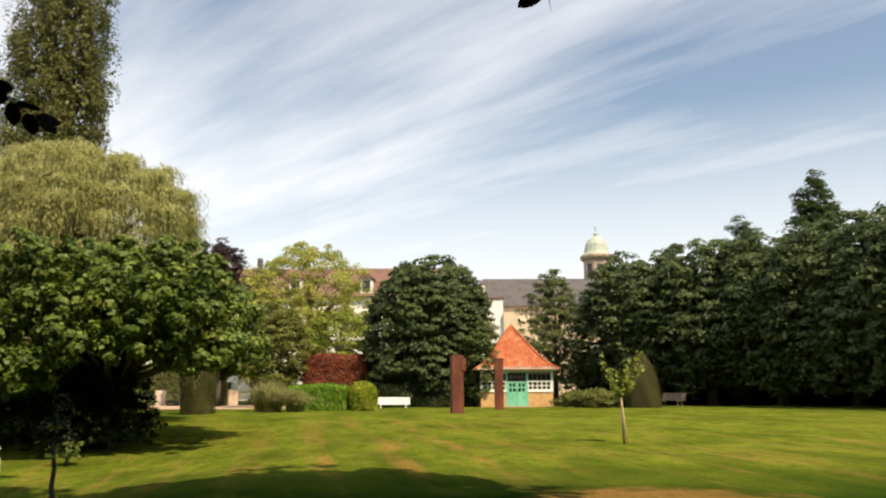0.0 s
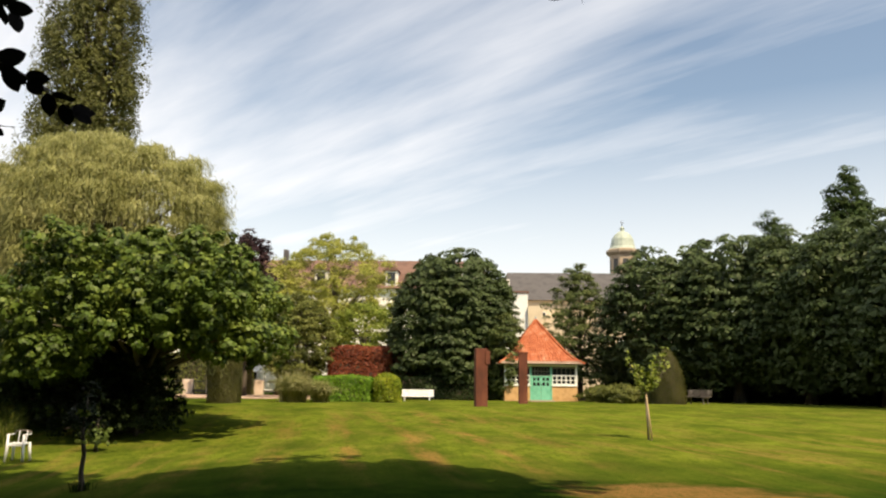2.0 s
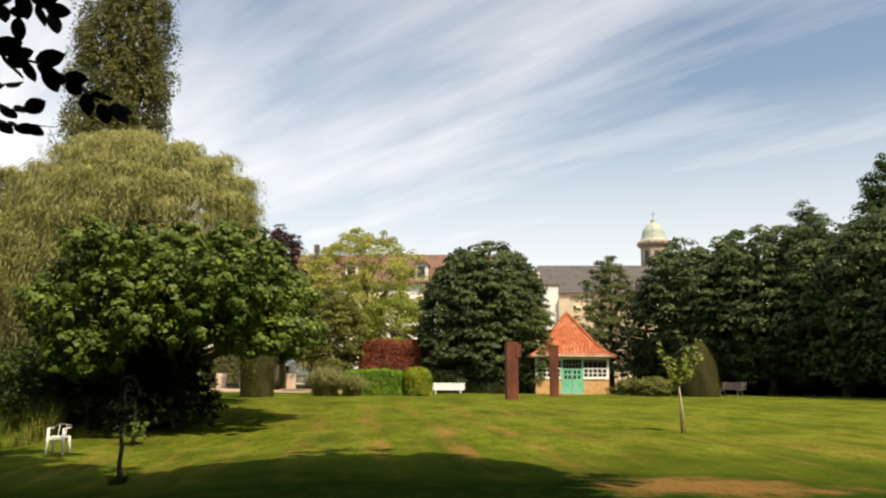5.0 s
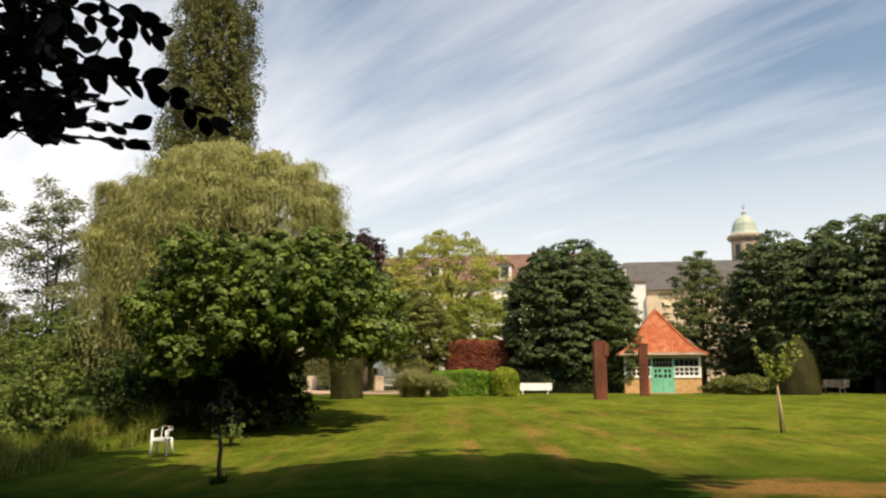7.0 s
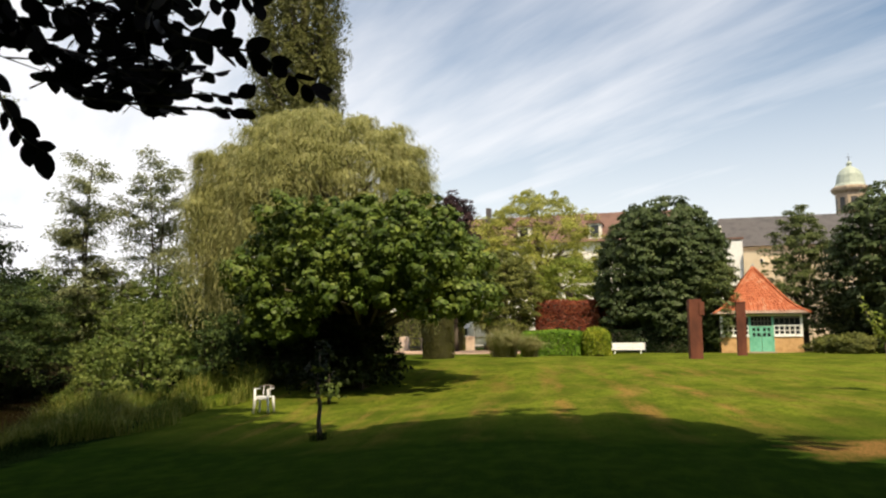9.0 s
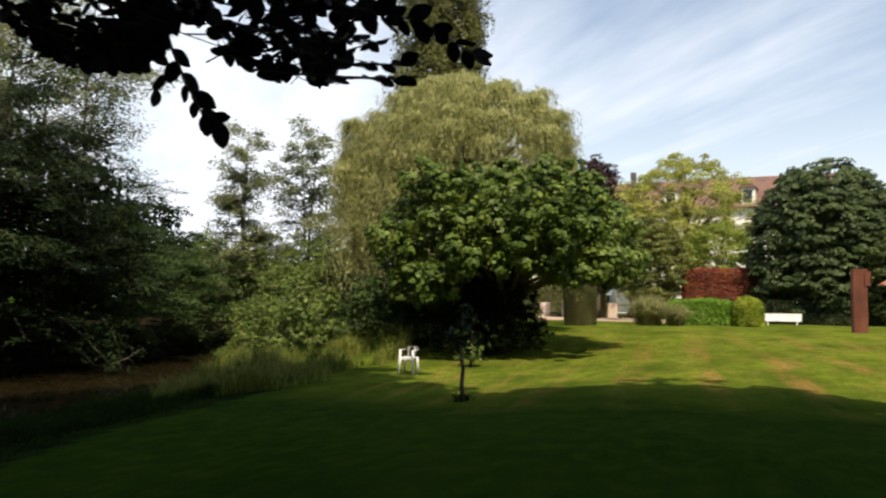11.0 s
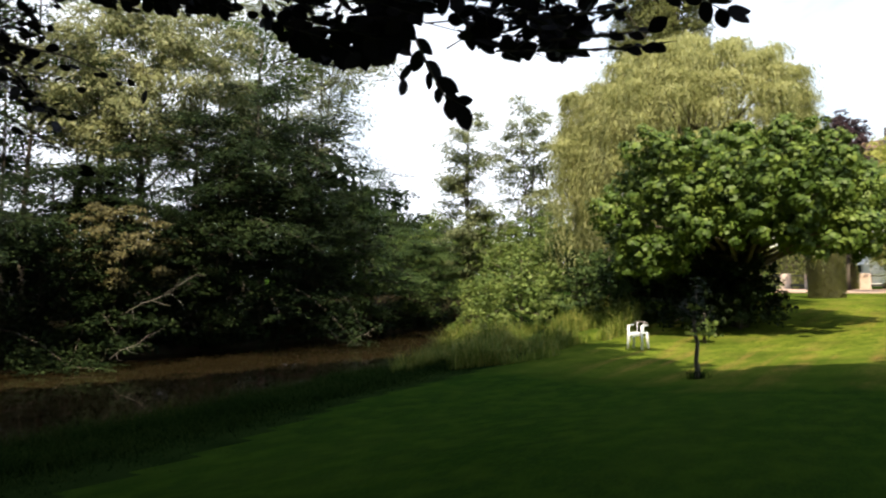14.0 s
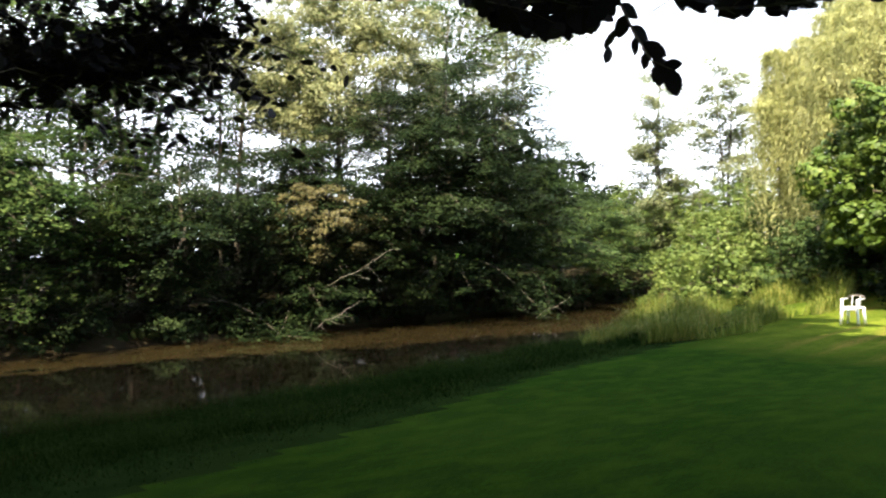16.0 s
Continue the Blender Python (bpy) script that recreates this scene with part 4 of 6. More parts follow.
def build_wood():
    """The wood on the far bank of the pond."""
    dense = (
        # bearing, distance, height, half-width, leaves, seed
        # the middle trees have the wood's shade in their leaf colour
        (-45.8, 40, 4.4, 2.0, LEAF_BROAD, 101), (-49.0, 36.5, 6.8, 2.5, LEAF_BROAD, 102), (-52.6, 34, 8.9, 3.0, LEAF_SHADED, 103), (-56.6, 32.2, 9.6, 3.6, LEAF_SHADED, 104),
        (-60.8, 30.6, 8.0, 3.5, LEAF_SHADED, 105), (-65.6, 29.6, 5.8, 3.2, LEAF_SHADED, 106), (-70.4, 28.6, 5.4, 3.4, LEAF_SHADED, 107), (-75.6, 27.8, 5.0, 3.4, LEAF_SHADED, 108),
        (-81.5, 27.2, 5.8, 3.4, LEAF_WOOD, 109), (-88.0, 26.6, 6.6, 3.6, LEAF_WOOD, 110), (-96.0, 26.5, 8.0, 4.0, LEAF_WOOD, 111),
    )
    for a, r, h, w, m, s in dense:
        x, y = polar(a, r)
        bough_tree("hornbeam_tree", x, y, "dense green tree with layered boughs overhanging the pond", m, s, h, w * 1.2, 0.3, 66 if a > -66 else 46, 52, 0.125, z=-0.2, trunk_r=0.13, droop=0.55,
                   facing=math.radians(-40), floor_z=WATER_Z + 0.06, stems=2)
    # a thicket added behind, its leaves coloured for shade, closes the wood
    for k, (a, r, h) in enumerate(((-45.8, 52, 5.0), (-48.6, 49, 7.0), (-51.6, 46, 8.6), (-55.0, 44, 8.8), (-58.6, 43, 8.0), (-62.4, 43, 5.2), (-66.4, 42, 4.4), (-70.6, 41, 4.2), (-75.0, 40, 4.4), (-80.0, 38, 4.6), (-86.0, 37, 5.4))):
        x, y = polar(a, r)
        tree("thicket_bush", x, y, "dense thicket added at the back of the pond wood, coloured for shade", LEAF_SHADED, 160 + k, h, 3.6, 0.0, 100, 44, 0.8, 0.28, core=700,
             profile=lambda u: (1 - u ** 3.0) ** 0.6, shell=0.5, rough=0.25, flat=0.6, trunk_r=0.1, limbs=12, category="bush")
    airy = (
        (-52.6, 45, 16.8, 3.6, 8.5, LEAF_GREY, 134), (-55.0, 46, 18.5, 3.8, 8.0, LEAF_GREY, 121), (-60.5, 45, 19.5, 3.8, 8.0, LEAF_GREY, 122), (-67.0, 42, 18.0, 3.6, 5.0, LEAF_AIRY, 123), (-71.5, 36, 14.0, 3.4, 4.0, LEAF_BROAD, 124),
        (-76.5, 37, 17.0, 3.6, 4.0, LEAF_WOOD, 125), (-82.5, 35, 15.0, 3.8, 4.0, LEAF_WOOD, 126), (-90.0, 34, 16.0, 4.0, 4.0, LEAF_WOOD, 127), (-58.0, 38, 13.0, 3.0, 5.5, LEAF_WOOD, 128), (-68.5, 38, 11.5, 3.2, 4.0, LEAF_BROAD, 129),
        (-79.3, 31, 11.0, 3.2, 3.5, LEAF_BROAD, 130), (-86.0, 30, 12.0, 3.2, 3.5, LEAF_WOOD, 133),
    )
    for a, r, h, w, cf, m, s in airy:
        x, y = polar(a, r)
        bough_tree("alder_tree", x, y, "tall airy tree standing against the sky in the wood", m, s, h, w, cf, 46, 36, 0.175, trunk_r=0.13, lean=(2.0, -0.6), droop=0.4, bare=0.22, stems=2, spread=0.24, airy=True, twigs=9)
    # low bushes along the waterline, the bank's deep shade in their colour
    rng = np.random.default_rng(140)
    for k in range(14):
        y = -9 + k * 3.1
        x = float(far_water(y)) - 1.7 + rng.uniform(-0.5, 0.2)
        tree("bank_bush", x, y, "leafy bush on the pond bank, leaves coloured for deep shade", LEAF_SHADED, 141 + k, rng.uniform(0.9, 1.5), rng.uniform(1.7, 2.1), 0.0,
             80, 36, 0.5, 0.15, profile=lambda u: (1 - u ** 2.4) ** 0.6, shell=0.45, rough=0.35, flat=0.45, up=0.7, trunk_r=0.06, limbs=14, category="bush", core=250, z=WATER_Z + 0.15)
    x, y = polar(-64.7, 33)
    tree("golden_tree", x, y, "golden yellow-green tree rising above the pond wood", LEAF_GOLD, 131, 12.2, 3.6, 6.2, 400, 150, 0.52, 0.125, profile=dome, shell=0.45, rough=0.45, flat=0.9, trunk_r=0.15, limbs=14, fork=0.5, way=np.array([0, 0, -1.0]))
    x, y = polar(-66.0, 28.3)
    tree("withered_bush", x, y, "withered brown branch foliage hanging over the pond", LEAF_BROWN, 132, 4.2, 1.75, 1.7, 60, 110, 0.40, 0.10, profile=dome, rough=0.4, trunk_r=0.025, limbs=16, lean=(2.4, -0.9), z=-0.5, way=np.array([0, 0, -1.0]), category="bush")


def hedge(name, x0, x1, y0, y1, top, mat, label, seed, round_side=0.25, leaf=0.11, n=9000, category="hedge", rz=0.0, taper=0.0):
    """A clipped hedge: a rounded solid body under a skin of leaves."""
    rng = np.random.default_rng(seed)
    cx, cy = (x0 + x1) / 2, (y0 + y1) / 2
    hx, hy = (x1 - x0) / 2, (y1 - y0) / 2
    ob = empty(name, cx, cy, rz=rz)
    tagged(ob, label, category)
    bm = bmesh.new()
    box_into(bm, -hx + 0.08, -hy + 0.08, -0.1, hx - 0.08, hy - 0.08, top - 0.08, min(round_side, hx * 0.6, hy * 0.6))
    part("twig_body", bm_mesh("twig_body", bm, BARK), ob)
    area = np.array([2 * hx * top, 2 * hx * top, 2 * hy * top, 2 * hy * top, 4 * hx * hy])
    face = rng.choice(5, size=n, p=area / area.sum())
    u, v = rng.uniform(-1, 1, n), rng.uniform(0, 1, n)
    p = np.empty((n, 3))
    p[:, 0] = np.where(face < 2, u * hx, np.where(face == 2, -hx, np.where(face == 3, hx, u * hx)))
    p[:, 1] = np.where(face == 0, -hy, np.where(face == 1, hy, np.where(face == 4, (2 * v - 1) * hy, u * hy)))
    p[:, 2] = np.where(face == 4, top, v * top)
    q = np.array([hx, hy, top])
    core = np.clip(p, -q + round_side, q - round_side)
    core[:, 2] = np.minimum(p[:, 2], top - round_side)
    d = p - core
    over = np.linalg.norm(d, axis=1, keepdims=True)
    p = np.where(over > round_side, core + d / np.maximum(over, 1e-6) * round_side, p)
    p += 0.05 * np.sin(2.3 * p[:, [1, 2, 0]] + seed) + rng.normal(size=p.shape) * 0.03
    nrm = unit(d + 1e-6) + 0.55 * rng.normal(size=p.shape) + np.array([0, 0, 0.3])
    if taper:
        k = 1 - taper * np.clip(p[:, 2:3] / top, 0, 1) ** 2
        p[:, :2] *= k
    part("foliage", leaves_mesh("foliage", rng, p, nrm, leaf, leaf * 0.6, mat), ob)
    return ob


def topiary(name, x, y, radius, tall, mat, label, seed, profile, n=42000, leaf=0.050):
    """A clipped shrub turned to a profile."""
    rng = np.random.default_rng(seed)
    ob = empty(name, x, y)
    tagged(ob, label, "topiary")
    verts, faces, sides, rings = [], [], 20, 12
    for k in range(rings + 1):
        u = k / rings
        for s in range(sides):
            a = 2 * math.pi * s / sides
            r = (radius - 0.08) * profile(u) + 0.01
            verts.append((r * math.cos(a), r * math.sin(a), -0.1 + tall * u))
    for k in range(rings):
        for s in range(sides):
            a, b = k * sides + s, k * sides + (s + 1) % sides
            faces.append((a, b, b + sides, a + sides))
    faces.append(tuple(range(rings * sides, (rings + 1) * sides)))
    part("twig_body", mesh_of("twig_body", verts, faces, BARK), ob)
    u, a = rng.uniform(0, 1, n), rng.uniform(0, 2 * math.pi, n)
    r = radius * np.array([profile(v) for v in u])
    keep = rng.uniform(size=n) < r / radius + 0.1
    u, a, r = u[keep], a[keep], r[keep]
    r = r * (1 + 0.03 * np.sin(5 * a + 7 * u)) + rng.normal(size=len(r)) * 0.03
    p = np.stack([r * np.cos(a), r * np.sin(a), tall * u], 1)
    nrm = np.stack([np.cos(a), np.sin(a), np.full(len(a), 0.4)], 1) + 0.5 * rng.normal(size=p.shape)
    part("foliage", leaves_mesh("foliage", rng, p, nrm, leaf, leaf * 0.55, mat), ob)
    return ob


def build_hedges():
    hedge("clipped_hedge", -8.41, -5.10, 45.2, 47.2, 1.38, LEAF_HEDGE, "clipped bright green box hedge beside the lawn", 1, n=14000)
    hedge("clipped_bush", -5.05, -3.55, 45.0, 47.0, 1.5, LEAF_LIME, "rounded clipped yellow-green bush at the hedge's end", 2, round_side=0.6, n=9000, category="bush")
    hedge("red_hedge", -9.45, -5.00, 56.0, 58.0, 3.55, LEAF_RED, "tall clipped dark red hedge behind the green one", 3, round_side=0.35, leaf=0.15, n=16000)
    hedge("red_hedge", -4.90, -3.25, 56.4, 58.4, 3.2, LEAF_RED, "loose dark red shrub beside the tall red hedge", 4, round_side=0.9, leaf=0.18, n=6000)
    # this hedge's leaves are coloured for the chestnut's shade
    hedge("dark_hedge", -4.42, 3.16, 53.6, 54.6, 1.5, LEAF_SHADED, "dark hedge under the chestnut tree, its shade in the leaf colour", 5, leaf=0.14, n=12000)
    for a, r, w, h, s in ((9.9, 52.5, 1.35, 0.85, 61), (11.4, 51.5, 1.5, 1.0, 62), (12.6, 51.5, 1.0, 0.8, 63)):
        x, y = polar(a, r)
        tree("low_shrub", x, y, "low spreading green shrub beside the pavilion", LEAF_OLIVE, s, h, w, 0.05, 60, 80, 0.4, 0.14, profile=dome, shell=0.5, rough=0.2, trunk_r=0.04, limbs=10, category="bush")
    hedge("path_hedge", -30.08, -19.97, 67.5, 69.0, 3.3, LEAF_OLIVE, "loose yellowish hedge behind the garden wall", 12, round_side=0.5, leaf=0.16, n=12000)
    hedge("path_hedge", -13.56, -9.18, 62.0, 63.0, 1.5, LEAF_HEDGE, "low clipped green hedge along the path", 7, n=9000)
    x, y = polar(14.4, 50)
    topiary("yew_cone", x, y, 1.05, 3.25, LEAF_YEW, "clipped olive green yew cone with rounded top", 8, lambda u: (1 - u ** 2.0) ** 0.62 if u < 1 else 0.02)
    x, y = polar(-17.0, 42)
    topiary("yew_column", x, y, 0.85, 3.2, LEAF_YEW, "tall clipped yew column at the path's mouth", 9, lambda u: (1 - u ** 9) ** 0.5 * (0.92 + 0.08 * u) if u < 1 else 0.02)
    x, y = polar(-16.0, 66)
    topiary("thuja_column", x, y, 1.1, 4.2, LEAF_OLIVE, "yellowish clipped conifer behind the yew column", 10, lambda u: (1 - u ** 3) ** 0.6 if u < 1 else 0.02)


def grass_blades(rng, base, length, width, lean, mat, name="blades", droop=0.5):
    """Bent blades, each two faces long, rising from the points in base."""
    n = len(base)
    a = rng.uniform(0, 2 * math.pi, n)
    out = np.stack([np.cos(a), np.sin(a), np.zeros(n)], 1)
    side = np.stack([-np.sin(a), np.cos(a), np.zeros(n)], 1)
    L = (length * rng.uniform(0.6, 1.25, n))[:, None]
    k = (lean * rng.uniform(0.2, 1.4, n))[:, None]
    w = side * width * 0.5
    mid = base + out * L * k * 0.35 + np.array([0, 0, 1]) * L * 0.6
    tip = base + out * L * k + np.array([0, 0, 1]) * L * (1 - droop * np.minimum(k, 1) * 0.6)
    v = np.empty((n, 2, 4, 3))
    v[:, 0, 0], v[:, 0, 1], v[:, 0, 2], v[:, 0, 3] = base - w, base + w, mid + w * 0.8, mid - w * 0.8
    v[:, 1, 0], v[:, 1, 1], v[:, 1, 2], v[:, 1, 3] = mid - w * 0.8, mid + w * 0.8, tip + w * 0.1, tip - w * 0.1
    return quads_mesh(name, v.reshape(-1, 3), n * 2, mat)


def build_grasses():
    rng = np.random.default_rng(31)
    for a, r, s, tall, lab in ((-12.2, 43.5, 1.15, 1.55, "large arching clump of pampas grass on the lawn"), (-10.3, 43.2, 0.7, 1.1, "small straw-coloured clump of ornamental grass")):
        x, y = polar(a, r)
        ob = empty("pampas_grass", x, y)
        tagged(ob, lab, "grass")
        n = 2000
        q = rng.normal(size=(n, 2)) * 0.20 * s
        base = np.concatenate([q, np.zeros((n, 1))], 1)
        part("blades", grass_blades(rng, base, tall * 1.08, 0.03, 0.85, BLADE_PAMPAS, droop=0.95), ob)
    # reeds on the bank where it turns, in loose stands
    n = 26000
    a, r = rng.uniform(-46, -28.5, n), rng.uniform(18.5, 33, n)
    x, y = r * np.sin(np.radians(a)), r * np.cos(np.radians(a))
    stand = np.sin(1.3 * x + 0.5) * np.sin(0.9 * y - 0.4 * x) + 0.5 * np.sin(2.9 * x + 1.7 * y)
    ok = (x < brow(y) + 0.9 * smooth(y, 14, 17) + 0.9 * smooth(y, 18, 22)) & (x > near_water(y) - 0.6) & (stand > -0.35 + 0.5 * rng.uniform(size=n))
    x, y, stand = x[ok], y[ok], stand[ok]
    base = np.stack([x, y, height(x, y)], 1)
    ob = new("reeds", grass_blades(rng, base, 0.38 + 0.55 * np.clip(stand, 0, 1.2), 0.018, 0.7, BLADE_REED, "reeds"))
    tagged(ob, "tall yellow-green reeds and seeding grass on the pond bank", "reeds", kind="stuff")
    # rough grass down the bank, its green darkened for the shade there
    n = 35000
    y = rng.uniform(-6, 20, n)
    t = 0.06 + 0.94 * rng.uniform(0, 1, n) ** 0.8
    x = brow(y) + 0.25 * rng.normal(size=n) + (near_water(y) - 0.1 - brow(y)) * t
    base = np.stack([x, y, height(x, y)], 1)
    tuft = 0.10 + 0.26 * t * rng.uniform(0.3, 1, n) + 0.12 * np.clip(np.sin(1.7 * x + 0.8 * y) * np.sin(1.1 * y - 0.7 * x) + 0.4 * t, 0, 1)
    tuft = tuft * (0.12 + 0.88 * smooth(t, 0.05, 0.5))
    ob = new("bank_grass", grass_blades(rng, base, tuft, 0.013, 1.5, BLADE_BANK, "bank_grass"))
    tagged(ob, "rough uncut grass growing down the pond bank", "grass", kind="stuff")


def dead_branch(x, y, z, rz, size, seed, label):
    """A bare fallen bough with forking twigs, caught at the water's edge."""
    rng = np.random.default_rng(seed)
    ob = empty("dead_branch", x, y, z, rz)
    tagged(ob, label, "branch")
    main = [Vector((0, 0, -0.2)), Vector((0.5 * size, 0, 0.10 * size)), Vector((1.1 * size, 0.1, 0.30 * size)), Vector((1.7 * size, 0.1, 0.72 * size))]
    part("limb", tubes_mesh("limb", [(main, [0.008, 0.006, 0.004, 0.002])], DEADWOOD, 6), ob)
    for k in range(6):
        u = 0.5 + 0.38 * k + rng.uniform(0, 0.2)
        i = int(u)
        a = main[i].lerp(main[i + 1], u - i)
        up = 1 if k % 2 else -0.7
        b = a + Vector((rng.uniform(0.25, 0.5), rng.normal() * 0.2, up * rng.uniform(0.10, 0.30))) * size
        c = b + Vector((rng.uniform(0.05, 0.35), rng.normal() * 0.15, up * rng.uniform(-0.05, 0.28))) * size
        part("twig", tubes_mesh("twig", [([a, b, c], [0.0035, 0.0025, 0.0015])], DEADWOOD, 5), ob)


def build_deadwood():
    x, y = polar(-65.9, 25.4)
    dead_branch(x, y, WATER_Z + 1.75, 28, 1.3, 301, "bleached dead branch leaning out over the pond")
    x, y = polar(-66.6, 24.6)
    dead_branch(x, y, WATER_Z + 0.55, 24, 0.75, 302, "bleached dead branch lying in the pond water")
    x, y = polar(-50.4, 30.4)
    dead_branch(x, y, WATER_Z + 0.3, 25, 0.62, 303, "pale dead branch sticking out of the pond")


build_trees()
build_far_thicket()
build_willow()
build_wood()
build_hedges()
build_grasses()
build_deadwood()


# ---- pavilion, columns, benches, chair ----
def build_pavilion():
    x, y = polar(5.25, 55.0)
    ob = empty("pavilion", x, y, ground_z(x, y - 2.0) + 0.05, rz=2.5)
    tagged(ob, "small square garden pavilion with red tiled tent roof", "pavilion")
    h, top = 2.35, 2.18
    wall_h = 0.92
    # brick plinth walls with the door gap in front
    bm = bmesh.new()
    for x0, y0, x1, y1 in ((-h, -h, -0.62, -h + 0.2), (0.62, -h, h, -h + 0.2), (-h, -h + 0.2, -h + 0.2, h), (h - 0.2, -h + 0.2, h, h), (-h + 0.2, h - 0.2, h - 0.2, h)):
        box_into(bm, x0, y0, -0.25, x1, y1, wall_h)
    part("wall", bm_mesh("wall", bm, BRICK_TAN), ob, "tan brick parapet wall")
    part("floor", box_mesh("floor", -h + 0.2, -h + 0.02, -0.25, h - 0.2, h - 0.2, 0.02, STONE_TAN), ob)
    # back and side boarding keeps the inside dark
    bm = bmesh.new()
    box_into(bm, -h + 0.2, h - 0.14, wall_h, h - 0.2, h - 0.06, top)
    for s in (-1, 1):
        box_into(bm, s * (h - 0.10) - 0.04, -h + 0.2, wall_h, s * (h - 0.10) + 0.04, h - 0.2, top)
    part("boarding", bm_mesh("boarding", bm, WEATHERED), ob)
    for s in (-1, 1):
        part("corner_post", box_mesh("corner_post", s * (h - 0.06) - 0.07, -h - 0.015, wall_h, s * (h - 0.06) + 0.07, -h + 0.13, top, PAINT_WHITE), ob)
        part("door_post", box_mesh("door_post", s * 0.66 - 0.06, -h - 0.015, 0.0, s * 0.66 + 0.06, -h + 0.13, top, PAINT_GREEN), ob)
        # windows beside the door: two rows of panes
        a, b = (0.74, h - 0.14) if s > 0 else (-h + 0.14, -0.74)
        win = part("window", None, ob)
        z0, z1 = wall_h + 0.03, top - 0.05
        part("window_sill", box_mesh("window_sill", a - 0.05, -h - 0.06, wall_h, b + 0.05, -h + 0.14, wall_h + 0.07, PAINT_WHITE), win)
        for k, z in enumerate((z0 + 0.09, (z0 + z1) / 2 + 0.06, z1 - 0.03)):
            part("rail", box_mesh("rail", a, -h + 0.0, z - 0.045, b, -h + 0.07, z + 0.045, PAINT_WHITE if k < 2 else WEATHERED), win)
        for k in range(6):
            u = a + (b - a) * k / 5
            part("mullion", box_mesh("mullion", u - 0.03, -h + 0.01, z0 + 0.05, u + 0.03, -h + 0.06, (z0 + z1) / 2 + 0.06, PAINT_WHITE), win)
            part("mullion", box_mesh("mullion", u - 0.018, -h + 0.02, (z0 + z1) / 2 + 0.06, u + 0.018, -h + 0.05, z1, WEATHERED), win)
        part("rail", box_mesh("rail", a, -h + 0.015, (z0 + z1) / 2 - 0.25, b, -h + 0.055, (z0 + z1) / 2 - 0.20, PAINT_WHITE), win)
        part("pane", box_mesh("pane", a, -h + 0.075, z0, b, -h + 0.085, z1, GLASS, 0), win)
        # a leaf of the double door
        a, b = (0.008, 0.60) if s > 0 else (-0.60, -0.008)
        leaf = part("door", None, ob, "turquoise painted door leaf with small panes")
        part("panel", box_mesh("panel", a, -h + 0.01, 0.03, b, -h + 0.06, 0.85, PAINT_GREEN), leaf)
        for u in (a + 0.045, (a + b) / 2, b - 0.045):
            part("stile", box_mesh("stile", u - 0.045, -h + 0.012, 0.85, u + 0.045, -h + 0.058, top - 0.62, PAINT_GREEN), leaf)
        for z in (0.89, 1.21, top - 0.66):
            part("rail", box_mesh("rail", a, -h + 0.008, z - 0.05, b, -h + 0.062, z + 0.05, PAINT_GREEN), leaf)
        part("pane", box_mesh("pane", a, -h + 0.03, 0.84, b, -h + 0.04, top - 0.62, GLASS, 0), leaf)
        part("door_handle", box_mesh("door_handle", s * 0.08 - 0.012, -h - 0.05, 0.98, s * 0.08 + 0.012, -h + 0.01, 1.10, IRON, 0.004), leaf)
    light = part("transom", None, ob, "dark glazed transom with grey bars over the door")
    part("pane", box_mesh("pane", -0.6, -h + 0.04, top - 0.60, 0.6, -h + 0.05, top - 0.01, GLASS, 0), light)
    for k in range(7):
        u = -0.6 + 0.2 * k
        part("mullion", box_mesh("mullion", u - 0.02, -h + 0.02, top - 0.60, u + 0.02, -h + 0.06, top - 0.01, WEATHERED), light)
    for z in (top - 0.59, top - 0.30):
        part("rail", box_mesh("rail", -0.6, -h + 0.015, z - 0.025, 0.6, -h + 0.065, z + 0.025, WEATHERED), light)
    part("lintel", box_mesh("lintel", -h, -h - 0.02, top, h, -h + 0.14, top + 0.1, PAINT_WHITE), ob)
    part("doorstep", box_mesh("doorstep", -0.8, -h - 0.4, -0.25, 0.8, -h - 0.02, 0.03, STONE_TAN), ob)
    part("eaves_board", box_mesh("eaves_board", -2.68, -2.68, top + 0.10, 2.68, 2.68, top + 0.17, LEAD), ob)
    # bell-cast roof in overlapping courses
    rise, reach, courses = 3.02, 2.75, 17

    def outline(u):
        return reach * ((1 - u) * 0.82 + 0.18 * (1 - u) ** 8) + 0.02, top + 0.17 + rise * u

    for k in range(4):
        m = Matrix.Rotation(k * math.pi / 2, 4, "Z")
        face = part("roof", None, ob)
        for c in range(courses):
            r0, z0 = outline(c / courses)
            r1, z1 = outline((c + 1) / courses)
            t = 0.035
            verts = [(-r0, -r0 - t, z0), (r0, -r0 - t, z0), (r1, -r1, z1 + 0.01), (-r1, -r1, z1 + 0.01), (-r0, -r0 + 0.03, z0 - 0.02), (r0, -r0 + 0.03, z0 - 0.02)]
            faces = [(0, 1, 2, 3), (4, 5, 1, 0)]
            # tile joints: raised rolls along the course
            wide = max(1, int(2 * r0 / 0.24))
            for j in range(wide):
                a0, a1 = -1 + 2 * (j + 0.36) / wide, -1 + 2 * (j + 0.64) / wide
                i = len(verts)
                verts += [(r0 * a0, -r0 - t, z0 + 0.004), (r0 * a1, -r0 - t, z0 + 0.004), (r1 * a1, -r1, z1 + 0.014), (r1 * a0, -r1, z1 + 0.014),
                          (r0 * (a0 + a1) / 2, -r0 - t - 0.03, z0 + 0.035), (r1 * (a0 + a1) / 2, -r1 - 0.02, z1 + 0.035)]
                faces += [(i, i + 4, i + 5, i + 3), (i + 4, i + 1, i + 2, i + 5), (i, i + 1, i + 4)]
